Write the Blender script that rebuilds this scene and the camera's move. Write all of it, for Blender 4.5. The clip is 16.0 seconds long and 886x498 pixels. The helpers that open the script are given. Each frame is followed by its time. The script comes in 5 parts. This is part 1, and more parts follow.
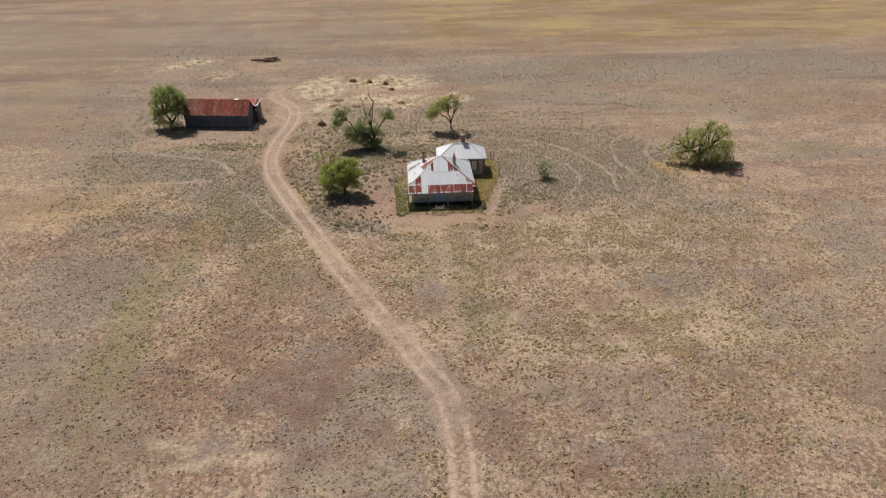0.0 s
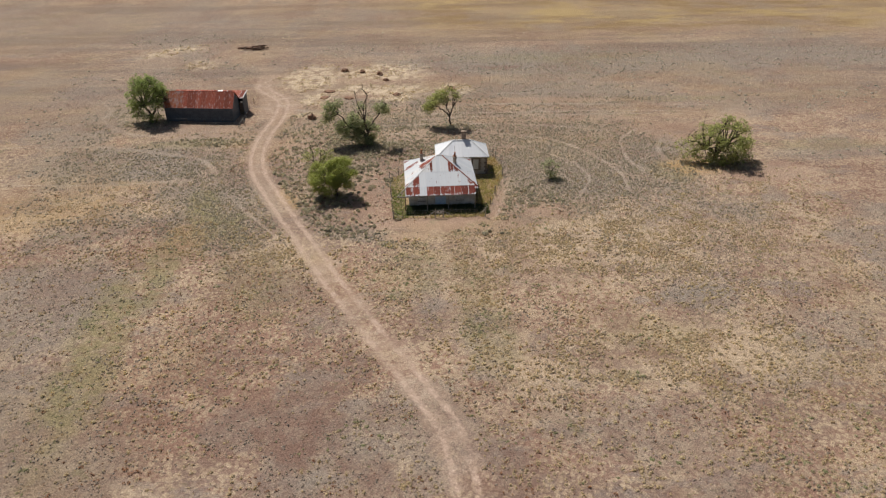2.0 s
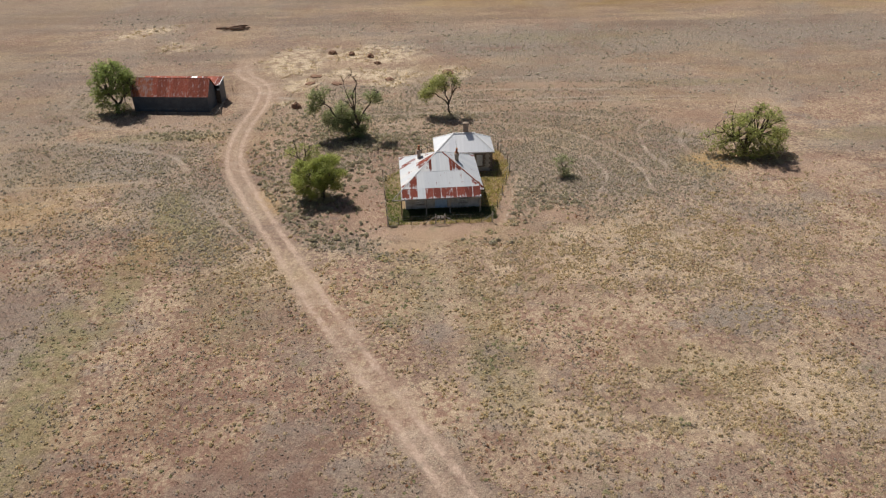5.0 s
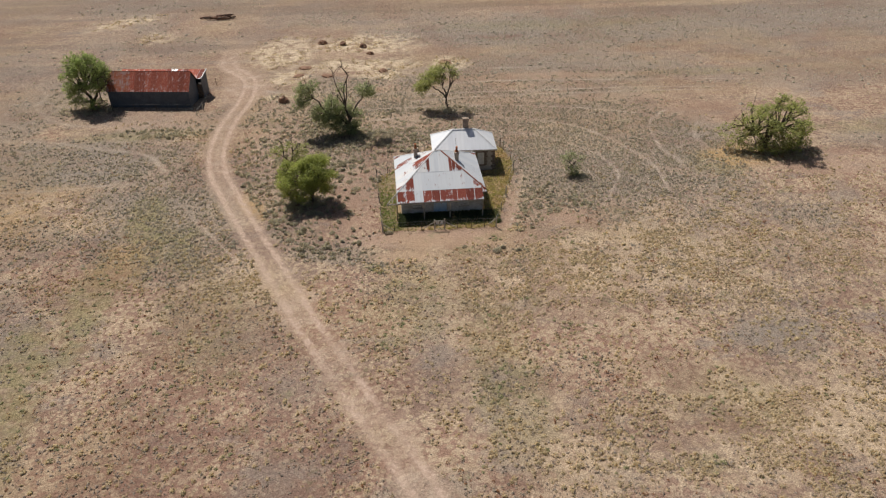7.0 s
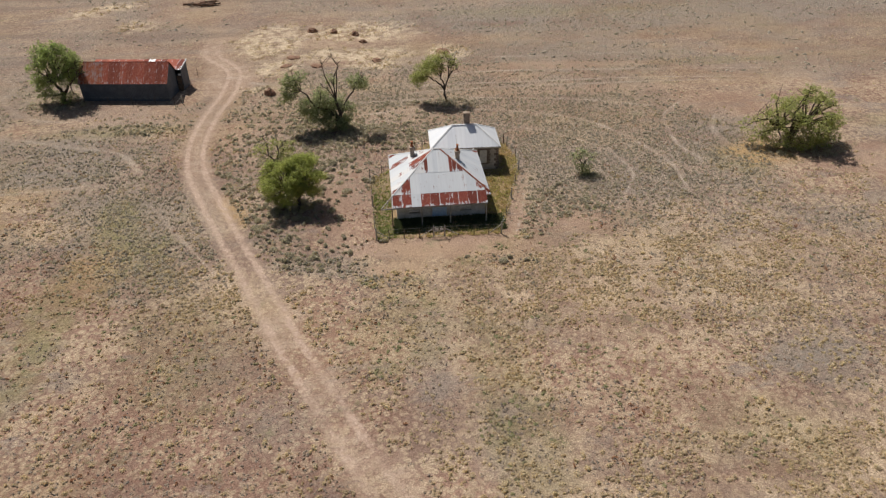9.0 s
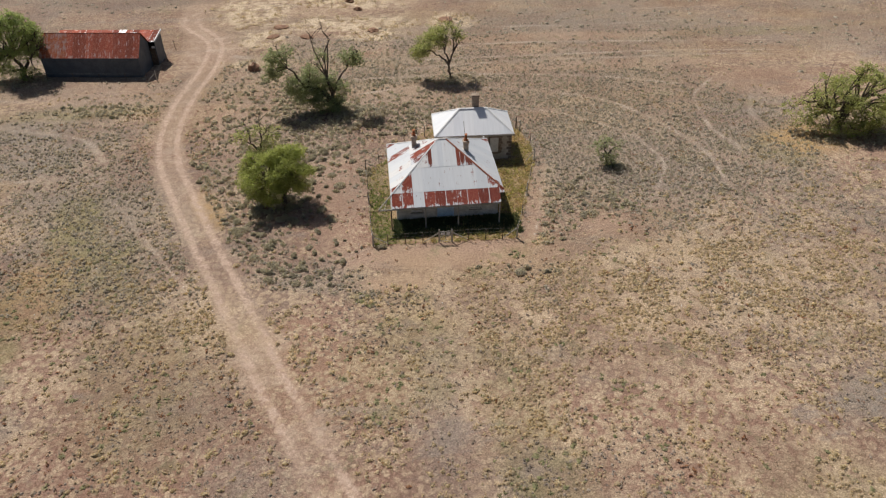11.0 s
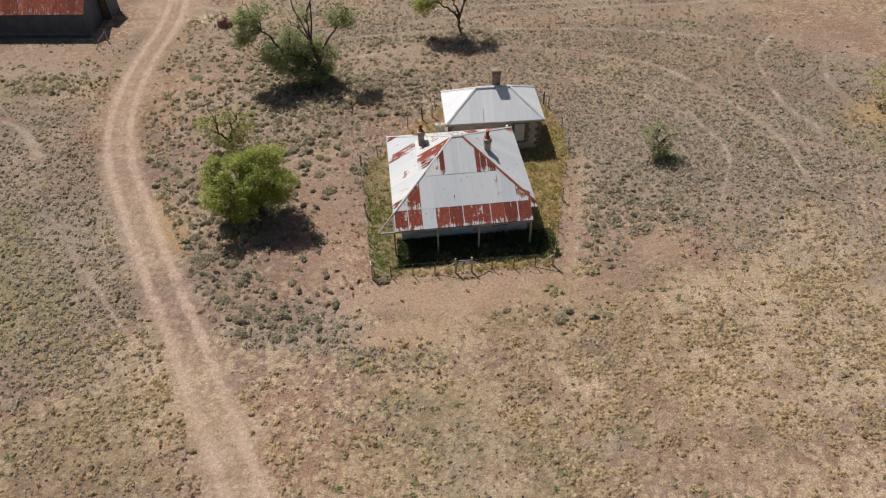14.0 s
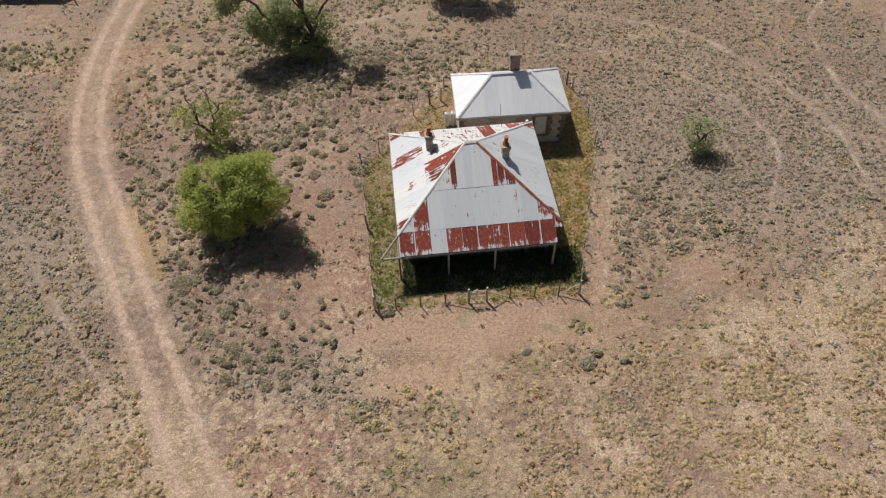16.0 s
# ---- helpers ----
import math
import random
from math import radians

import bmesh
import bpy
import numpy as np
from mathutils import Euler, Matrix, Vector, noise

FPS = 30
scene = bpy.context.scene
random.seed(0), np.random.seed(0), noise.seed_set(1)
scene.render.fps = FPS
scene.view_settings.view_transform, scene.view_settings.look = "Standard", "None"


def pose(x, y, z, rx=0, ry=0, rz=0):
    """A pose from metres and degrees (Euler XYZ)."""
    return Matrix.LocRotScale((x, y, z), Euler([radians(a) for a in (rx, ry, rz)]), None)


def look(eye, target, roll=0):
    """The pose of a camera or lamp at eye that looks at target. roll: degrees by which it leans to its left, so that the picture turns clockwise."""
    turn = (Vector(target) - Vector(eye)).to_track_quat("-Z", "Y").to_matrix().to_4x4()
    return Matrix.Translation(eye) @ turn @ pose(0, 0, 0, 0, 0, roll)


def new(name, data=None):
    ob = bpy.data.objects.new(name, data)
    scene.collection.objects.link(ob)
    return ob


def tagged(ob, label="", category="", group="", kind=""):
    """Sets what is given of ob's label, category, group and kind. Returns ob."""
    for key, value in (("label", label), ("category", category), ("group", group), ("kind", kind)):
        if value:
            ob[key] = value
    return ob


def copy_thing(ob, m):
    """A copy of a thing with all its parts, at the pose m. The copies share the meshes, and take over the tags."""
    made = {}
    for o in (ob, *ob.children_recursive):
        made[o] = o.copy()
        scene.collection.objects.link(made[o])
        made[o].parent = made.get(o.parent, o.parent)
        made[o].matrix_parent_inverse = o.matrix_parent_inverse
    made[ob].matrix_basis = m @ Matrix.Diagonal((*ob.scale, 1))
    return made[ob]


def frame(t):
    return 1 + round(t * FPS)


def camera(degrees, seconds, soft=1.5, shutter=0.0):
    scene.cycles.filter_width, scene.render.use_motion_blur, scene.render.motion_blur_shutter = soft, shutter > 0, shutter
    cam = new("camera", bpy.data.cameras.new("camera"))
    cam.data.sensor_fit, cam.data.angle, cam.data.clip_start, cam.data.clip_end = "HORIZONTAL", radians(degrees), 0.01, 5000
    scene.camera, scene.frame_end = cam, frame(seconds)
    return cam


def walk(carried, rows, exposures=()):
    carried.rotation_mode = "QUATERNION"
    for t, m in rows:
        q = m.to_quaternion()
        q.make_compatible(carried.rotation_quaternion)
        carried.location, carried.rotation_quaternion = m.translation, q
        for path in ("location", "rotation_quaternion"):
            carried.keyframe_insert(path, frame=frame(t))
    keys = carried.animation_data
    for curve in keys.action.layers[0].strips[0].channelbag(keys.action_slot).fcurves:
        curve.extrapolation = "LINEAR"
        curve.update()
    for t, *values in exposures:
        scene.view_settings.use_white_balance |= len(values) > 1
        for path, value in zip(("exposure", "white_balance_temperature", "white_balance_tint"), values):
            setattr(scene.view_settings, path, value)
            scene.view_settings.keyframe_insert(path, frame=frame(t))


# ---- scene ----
cam = camera(65.0, 16.0, soft=1.25)
# ---- camera ----
PATH = [
    (0, (3.368, -80.74, 40.304), (3.422, -78.999, 39.321), -0.7),
    (4, (2.349, -66.743, 37.678), (2.437, -65.043, 36.629), -0.3),
    (6.5, (2.273, -58.811, 35.714), (2.373, -57.137, 34.625), -0.7),
    (9, (2.321, -51.183, 33.351), (2.434, -49.53, 32.231), -0.8),
    (11.5, (2.256, -40.629, 31.073), (2.37, -39.05, 29.85), -0.7),
    (12.5, (2.381, -36.565, 30.413), (2.484, -35.024, 29.143), -1.2),
    (13.5, (2.25, -31.61, 30.22), (2.352, -30.134, 28.875), -1.1),
    (14.5, (2.212, -27.598, 30.156), (2.309, -26.183, 28.746), -1.6),
    (16, (2.477, -21.584, 30.572), (2.551, -20.305, 29.036), -1.7),
]
walk(cam, [(t, look(e, g, r)) for t, e, g, r in PATH])

# ---- light ----
SUN = Vector((-0.34, 0.60, 1.0)).normalized()
world = bpy.data.worlds.new("sky")
scene.world = world
world.use_nodes = True
wt = world.node_tree
sky = wt.nodes.new("ShaderNodeTexSky")
sky.sky_type = "NISHITA"
sky.sun_disc = False
sky.sun_elevation = math.asin(SUN.z)
sky.sun_rotation = math.atan2(SUN.x, SUN.y)
sky.dust_density = 2.5
wt.nodes["Background"].inputs[1].default_value = 0.042
wt.links.new(sky.outputs[0], wt.nodes["Background"].inputs[0])
sun = new("sun", bpy.data.lights.new("sun", "SUN"))
sun.data.energy = 4.45
sun.data.angle = radians(0.6)
sun.data.color = (1.0, 0.94, 0.86)
sun.matrix_world = look(SUN * 200, (0, 0, 0))
scene.view_settings.exposure = 0.0


# ---- materials ----
class Nodes:
    """A small builder of node materials."""

    def __init__(self, name, rough=0.9, metal=0.0, spec=0.25):
        self.mat = bpy.data.materials.new(name)
        self.mat.use_nodes = True
        self.t = self.mat.node_tree
        self.b = self.t.nodes["Principled BSDF"]
        self.b.inputs["Roughness"].default_value = rough
        self.b.inputs["Metallic"].default_value = metal
        self.b.inputs["Specular IOR Level"].default_value = spec

    def put(self, socket, value):
        if isinstance(value, bpy.types.NodeSocket):
            self.t.links.new(value, socket)
        elif isinstance(value, (tuple, list)) and len(value) == 3 and len(socket.default_value) == 4:
            socket.default_value = (*value, 1.0)
        else:
            socket.default_value = value

    def coords(self, kind="Object"):
        return self.t.nodes.new("ShaderNodeTexCoord").outputs[kind]

    def scaled(self, vec, s):
        n = self.t.nodes.new("ShaderNodeMapping")
        n.inputs["Scale"].default_value = s
        self.t.links.new(vec, n.inputs[0])
        return n.outputs[0]

    def noise(self, vec, scale, detail=4.0, rough=0.55, lo=0.0, hi=1.0):
        n = self.t.nodes.new("ShaderNodeTexNoise")
        self.t.links.new(vec, n.inputs["Vector"])
        n.inputs["Scale"].default_value = scale
        n.inputs["Detail"].default_value = detail
        n.inputs["Roughness"].default_value = rough
        return self.span(n.outputs["Fac"], lo, hi) if (lo, hi) != (0.0, 1.0) else n.outputs["Fac"]

    def cells(self, vec, scale):
        n = self.t.nodes.new("ShaderNodeTexVoronoi")
        n.feature = "SMOOTH_F1"
        self.t.links.new(vec, n.inputs["Vector"])
        n.inputs["Scale"].default_value = scale
        n.inputs["Smoothness"].default_value = 0.35
        return n.outputs["Distance"]

    def span(self, v, lo, hi, a=0.0, b=1.0):
        n = self.t.nodes.new("ShaderNodeMapRange")
        n.interpolation_type = "SMOOTHSTEP"
        self.put(n.inputs[0], v)
        for i, k in ((1, lo), (2, hi), (3, a), (4, b)):
            n.inputs[i].default_value = k
        return n.outputs[0]

    def math(self, op, a, b=0.0):
        n = self.t.nodes.new("ShaderNodeMath")
        n.operation = op
        n.use_clamp = op in ("MULTIPLY", "ADD", "SUBTRACT")
        self.put(n.inputs[0], a)
        self.put(n.inputs[1], b)
        n.inputs[2].default_value = 0.0
        return n.outputs[0]

    def raw(self, op, a, b=0.0):
        out = self.math(op, a, b)
        out.node.use_clamp = False
        return out

    def mix(self, f, a, b, mode="MIX"):
        n = self.t.nodes.new("ShaderNodeMix")
        n.data_type, n.blend_type = "RGBA", mode
        self.put(n.inputs[0], f)
        self.put(n.inputs[6], a)
        self.put(n.inputs[7], b)
        return n.outputs[2]

    def attr(self, name):
        n = self.t.nodes.new("ShaderNodeAttribute")
        n.attribute_name = name
        return n

    def split(self, col):
        n = self.t.nodes.new("ShaderNodeSeparateColor")
        self.t.links.new(col, n.inputs[0])
        return n.outputs

    def island(self):
        return self.t.nodes.new("ShaderNodeNewGeometry").outputs["Random Per Island"]

    def each(self):
        return self.t.nodes.new("ShaderNodeObjectInfo").outputs["Random"]

    def bump(self, h, strength=0.5, dist=0.02):
        n = self.t.nodes.new("ShaderNodeBump")
        n.inputs["Strength"].default_value = strength
        n.inputs["Distance"].default_value = dist
        self.t.links.new(h, n.inputs["Height"])
        self.t.links.new(n.outputs[0], self.b.inputs["Normal"])

    def colour(self, c):
        self.put(self.b.inputs["Base Color"], c)
        return self.mat


def mat_ground():
    n = Nodes("dry_ground", 0.96, 0, 0.1)
    p = n.coords()
    long = n.scaled(p, (0.45, 1.0, 1.0))
    big2 = n.noise(long, 0.09, 5, 0.62, 0.44, 0.60)
    mid = n.noise(p, 0.4, 5, 0.65, 0.36, 0.64)
    mid2 = n.noise(long, 0.2, 5, 0.65, 0.47, 0.63)
    drift = n.noise(long, 0.13, 6, 0.68, 0.44, 0.60)
    tuft = n.noise(p, 1.9, 6, 0.78, 0.43, 0.57)
    fine = n.noise(p, 6.5, 4, 0.72, 0.36, 0.64)
    grit = n.noise(p, 17.0, 3, 0.75, 0.38, 0.62)
    m1 = n.split(n.attr("mask_a").outputs["Color"])
    m2 = n.split(n.attr("mask_b").outputs["Color"])
    m3 = n.split(n.attr("mask_c").outputs["Color"])
    soil = n.mix(fine, (0.265, 0.164, 0.12), (0.42, 0.28, 0.209))
    soil = n.mix(n.math("MULTIPLY", big2, 0.8), soil, n.mix(fine, (0.21, 0.163, 0.13), (0.34, 0.27, 0.218)))
    # grass tussocks, thick in places and broken by bare soil in others
    heap = n.math("MULTIPLY", n.noise(p, 3.2, 6, 0.82), 0.62)
    heap = n.math("SUBTRACT", n.math("ADD", heap, 0.34), n.math("MULTIPLY", n.cells(p, 2.7), 0.9))
    heap = n.math("ADD", heap, n.math("MULTIPLY", n.math("MULTIPLY", drift, n.span(mid2, 0, 1, 1, 0.3)), 0.16))
    heap = n.math("ADD", heap, n.math("MULTIPLY", m3[2], 0.07))
    cover = n.math("MULTIPLY", n.span(heap, 0.10, 0.42), 0.85)
    straw = n.mix(n.noise(p, 9.0, 4, 0.8, 0.41, 0.59), (0.41, 0.308, 0.208), (0.70, 0.56, 0.40))
    straw = n.mix(n.math("MULTIPLY", n.noise(p, 0.8, 4, 0.7, 0.48, 0.64), 0.7), straw, n.mix(fine, (0.28, 0.205, 0.136), (0.47, 0.36, 0.246)))
    c = n.mix(cover, soil, straw)
    c = n.mix(n.math("MULTIPLY", n.attr("pale_grass").outputs["Fac"], n.span(n.noise(p, 2.3, 6, 0.8), 0.36, 0.60, 0.3, 0.95)), c, straw)
    rust = n.mix(grit, (0.215, 0.137, 0.10), (0.325, 0.213, 0.157))
    bared = n.span(n.attr("pale_grass").outputs["Fac"], 0, 1, 1.0, 0.4)
    c = n.mix(n.math("MULTIPLY", n.math("MULTIPLY", mid2, bared), n.span(cover, 0, 1, 0.75, 0.2)), c, rust)
    # patches of dead mauve-grey heath, a close speckle
    speck = n.mix(n.noise(p, 7.5, 4, 0.8, 0.42, 0.58), (0.165, 0.137, 0.12), (0.40, 0.34, 0.297))
    patch = n.math("MULTIPLY", n.noise(long, 0.21, 6, 0.72, 0.53, 0.62), n.span(tuft, 0, 1, 0.55, 1.0))
    c = n.mix(n.math("MULTIPLY", patch, n.math("MULTIPLY", bared, 0.75)), c, speck)
    # long dull streaks across the far plain
    streak = n.noise(n.scaled(p, (0.12, 1.0, 1.0)), 0.075, 6, 0.66, 0.45, 0.62)
    dull = n.math("MULTIPLY", n.span(streak, 0, 1, 0.25, 0.95), n.attr("distance_tint").outputs["Fac"])
    plain = n.mix(fine, (0.182, 0.14, 0.114), (0.295, 0.232, 0.186))
    blush = n.noise(n.scaled(p, (0.3, 1.0, 1.0)), 0.03, 4, 0.6, 0.42, 0.6)
    plain = n.mix(blush, plain, n.mix(fine, (0.222, 0.156, 0.112), (0.35, 0.253, 0.182)))
    c = n.mix(dull, c, plain)
    # grey saltbush country
    grey = n.mix(fine, (0.205, 0.18, 0.152), (0.36, 0.316, 0.268))
    grey = n.mix(n.math("MULTIPLY", tuft, 0.6), grey, n.mix(grit, (0.26, 0.20, 0.155), (0.38, 0.30, 0.24)))
    c = n.mix(n.math("MULTIPLY", n.attr("grey_tint").outputs["Fac"], n.span(n.noise(long, 0.5, 5, 0.65), 0.34, 0.56, 0.6, 1.0)), c, grey)
    # bare red soil
    red = n.mix(fine, (0.33, 0.228, 0.168), (0.48, 0.345, 0.26))
    c = n.mix(n.math("MULTIPLY", m2[0], n.span(mid, 0.0, 0.8, 0.55, 1.0)), c, red)
    # green growth
    green = n.mix(fine, (0.185, 0.175, 0.083), (0.36, 0.31, 0.16))
    c = n.mix(n.math("MULTIPLY", m2[1], n.span(n.noise(p, 0.7, 5, 0.6), 0.3, 0.6, 0.15, 0.9)), c, green)
    moss = n.math("MULTIPLY", n.noise(p, 0.30, 6, 0.75, 0.585, 0.66), n.span(fine, 0, 1, 0.35, 0.8))
    c = n.mix(n.math("MULTIPLY", moss, n.span(m1[0], 0, 0.4, 1, 0)), c, (0.20, 0.195, 0.11))
    # yellow dust and straw heaps
    c = n.mix(n.math("MULTIPLY", m2[2], n.span(n.noise(p, 0.9, 5, 0.7), 0.35, 0.6, 0.3, 1.0)), c, (0.45, 0.305, 0.155))
    pale = n.mix(grit, (0.56, 0.45, 0.31), (0.74, 0.62, 0.46))
    c = n.mix(n.math("MULTIPLY", m1[1], n.span(n.noise(p, 0.55, 5, 0.7), 0.42, 0.56, 0.1, 1.0)), c, pale)
    # dark red and amber stretches
    c = n.mix(n.math("MULTIPLY", m3[0], n.span(mid, 0, 1, 0.5, 1.0)), c, n.mix(fine, (0.18, 0.105, 0.08), (0.26, 0.16, 0.125)))
    band = n.noise(n.scaled(p, (0.35, 1.0, 1.0)), 0.05, 6, 0.7, 0.42, 0.58)
    hay = n.mix(band, n.mix(fine, (0.22, 0.15, 0.078), (0.34, 0.235, 0.125)), n.mix(fine, (0.36, 0.265, 0.13), (0.50, 0.375, 0.19)))
    c = n.mix(n.math("MULTIPLY", m3[1], n.span(drift, 0, 1, 0.45, 1.0)), c, hay)
    # dirt road
    dust = n.mix(fine, (0.40, 0.29, 0.215), (0.51, 0.385, 0.295))
    dust = n.mix(n.noise(p, 0.6, 5, 0.7, 0.45, 0.65), dust, (0.60, 0.475, 0.37))
    c = n.mix(n.math("MULTIPLY", m1[0], n.span(n.noise(p, 1.3, 5, 0.7), 0.30, 0.52, 0.35, 1.0)), c, dust)
    # two worn ruts and the fainter wheel marks
    sway = n.math("MULTIPLY", n.noise(p, 1.1, 5, 0.75), 0.7)
    off = n.math("ABSOLUTE", n.raw("SUBTRACT", n.math("ABSOLUTE", n.attr("road_side").outputs["Fac"]), 0.80))
    rut = n.math("MULTIPLY", n.span(n.raw("ADD", off, sway), 0.48, 0.80, 1.0, 0.0), n.attr("road_worn").outputs["Fac"])
    c = n.mix(n.math("MULTIPLY", rut, n.span(n.noise(p, 1.5, 6, 0.8), 0.43, 0.56, 0.2, 1.0)), c, n.mix(fine, (0.43, 0.32, 0.25), (0.585, 0.45, 0.36)))
    trail = n.span(n.raw("ADD", n.attr("wheel_mark").outputs["Fac"], n.raw("MULTIPLY", n.noise(p, 2.6, 5, 0.8), 2.2)), 1.25, 2.2, 1.0, 0.0)
    c = n.mix(n.math("MULTIPLY", trail, n.attr("mark_trace").outputs["Fac"]), c, n.mix(fine, (0.44, 0.365, 0.29), (0.62, 0.53, 0.44)))
    c = n.mix(n.span(grit, 0.0, 1.0, 0.42, 0.0), c, n.mix(1.0, c, (0.42, 0.40, 0.40), "MULTIPLY"))
    c = n.mix(n.span(grit, 0.55, 1.0, 0.0, 0.25), c, n.mix(1.0, c, (1.5, 1.5, 1.5), "MULTIPLY"))
    c = n.mix(1.0, c, (0.985, 0.975, 0.98), "MULTIPLY")
    fuzz = n.noise(p, 4.2, 4, 0.72, 0.34, 0.66)
    relief = n.raw("ADD", n.raw("MULTIPLY", cover, 0.25), n.raw("ADD", n.raw("MULTIPLY", fuzz, 0.5), n.raw("MULTIPLY", grit, 0.12)))
    smooth = n.math("MAXIMUM", rut, n.math("MULTIPLY", m2[0], 0.7))
    n.bump(n.raw("MULTIPLY", relief, n.span(smooth, 0, 1, 1.0, 0.3)), 0.6, 0.16)
    return n.colour(c)


def mat_plant(name, dark, light, dry=None, thin=0.4, grain=False):
    """Leaves that let some light through."""
    n = Nodes(name, 0.8, 0, 0.15)
    c = n.mix(n.island(), dark, light)
    if dry:
        c = n.mix(n.noise(n.coords(), 0.35, 3, 0.6, 0.42, 0.66), c, dry)
    c = n.mix(n.noise(n.coords(), 1.6, 3, 0.6, 0.3, 0.7), n.mix(1.0, c, (0.78, 0.78, 0.78), "MULTIPLY"), c)
    if grain:
        g = n.noise(n.coords(), 21.0, 3, 0.8, 0.38, 0.62)
        c = n.mix(g, n.mix(1.0, c, (0.80, 0.79, 0.78), "MULTIPLY"), c)
        n.bump(g, 0.3, 0.03)
    tr = n.t.nodes.new("ShaderNodeBsdfTranslucent")
    n.put(tr.inputs[0], n.mix(1.0, c, (1.0, 1.0, 0.8), "MULTIPLY"))
    mx = n.t.nodes.new("ShaderNodeMixShader")
    mx.inputs[0].default_value = thin
    n.t.links.new(n.b.outputs[0], mx.inputs[1])
    n.t.links.new(tr.outputs[0], mx.inputs[2])
    n.t.links.new(mx.outputs[0], n.t.nodes["Material Output"].inputs[0])
    return n.colour(c)


def mat_iron(name, rust, tone=(0.64, 0.665, 0.695), lap_pale=0.2, light=1.0, foot_pale=0.09, warm=1.05):
    """Old corrugated iron: zinc with more or less rust; sheets carry their own metres as UV."""
    n = Nodes(name, 0.55, 0.0, 0.4)
    uv = n.coords("UV")
    shift = n.t.nodes.new("ShaderNodeVectorMath")
    shift.operation = "ADD"
    n.t.links.new(uv, shift.inputs[0])
    n.t.links.new(n.math("MULTIPLY_ADD", n.each(), 91.0), shift.inputs[1])
    p = shift.outputs[0]
    streak = n.noise(n.scaled(p, (9.0, 0.8, 1.0)), 1.0, 4, 0.65)
    spot = n.noise(p, 2.3, 5, 0.7)
    zinc = n.mix(n.noise(n.scaled(p, (5.0, 0.5, 1.0)), 1.0, 3, 0.6, 0.3, 0.7), tuple(k * 0.93 for k in tone), tone)
    zinc = n.mix(n.each(), zinc, n.mix(1.0, zinc, (0.90, 0.915, 0.94), "MULTIPLY"))
    r1 = n.mix(spot, (0.14, 0.025, 0.016), (0.285, 0.055, 0.033))
    r1 = n.mix(n.noise(p, 9.0, 3, 0.7, 0.45, 0.75), r1, (0.38, 0.13, 0.08))
    r1 = n.mix(1.0, r1, (light, light * warm, light * 1.15), "MULTIPLY") if light != 1.0 else r1
    r1 = n.mix(n.each(), r1, n.mix(1.0, r1, (0.55, 0.52, 0.52), "MULTIPLY"))
    v = n.math("ADD", n.math("MULTIPLY", streak, 0.5), n.math("MULTIPLY", spot, 0.5))
    ax = n.t.nodes.new("ShaderNodeSeparateXYZ")
    n.t.links.new(uv, ax.inputs[0])
    lap = n.span(ax.outputs[0], 0.02, 0.08, lap_pale, 0.0)
    foot = n.span(ax.outputs[1], 0.05, 0.38, foot_pale, 0.0)
    v = n.math("SUBTRACT", v, n.math("ADD", lap, foot))
    f = n.span(v, 0.60 - rust * 0.33, 0.66 - rust * 0.33)
    n.put(n.b.inputs["Roughness"], n.span(f, 0, 1, 0.48, 0.9))
    n.put(n.b.inputs["Metallic"], n.span(f, 0, 1, 0.15, 0.0))
    return n.colour(n.mix(f, zinc, r1))


def mat_stone(name, a, b, joint, w=0.42, h=0.22):
    n = Nodes(name, 0.92, 0, 0.15)
    p = n.coords()
    t = n.t.nodes.new("ShaderNodeTexBrick")
    m = n.t.nodes.new("ShaderNodeMapping")
    m.inputs["Rotation"].default_value = (radians(90), 0, 0)
    n.t.links.new(p, m.inputs[0])
    n.t.links.new(m.outputs[0], t.inputs["Vector"])
    n.put(t.inputs["Color1"], a)
    n.put(t.inputs["Color2"], b)
    n.put(t.inputs["Mortar"], joint)
    t.inputs["Scale"].default_value = 1.0
    t.inputs["Brick Width"].default_value = w
    t.inputs["Row Height"].default_value = h
    t.inputs["Mortar Size"].default_value = 0.012
    c = n.mix(n.noise(p, 1.1, 4, 0.6, 0.3, 0.7), t.outputs[0], n.mix(1.0, t.outputs[0], (0.7, 0.66, 0.62), "MULTIPLY"))
    c = n.mix(n.noise(p, 7, 4, 0.7, 0.35, 0.75), c, n.mix(1.0, c, (0.75, 0.74, 0.72), "MULTIPLY"))
    n.bump(n.noise(p, 6, 4, 0.6), 0.5, 0.03)
    return n.colour(c)


def mat_plain(name, a, b, scale=3.0, rough=0.8, metal=0.0, bump=0.2):
    n = Nodes(name, rough, metal, 0.3)
    p = n.coords()
    c = n.mix(n.noise(p, scale, 4, 0.65, 0.32, 0.68), a, b)
    c = n.mix(n.noise(p, scale * 6, 3, 0.7, 0.5, 0.8), c, n.mix(1.0, c, (0.6, 0.58, 0.55), "MULTIPLY"))
    n.bump(n.noise(p, scale * 5, 3, 0.6), bump, 0.01)
    return n.colour(c)


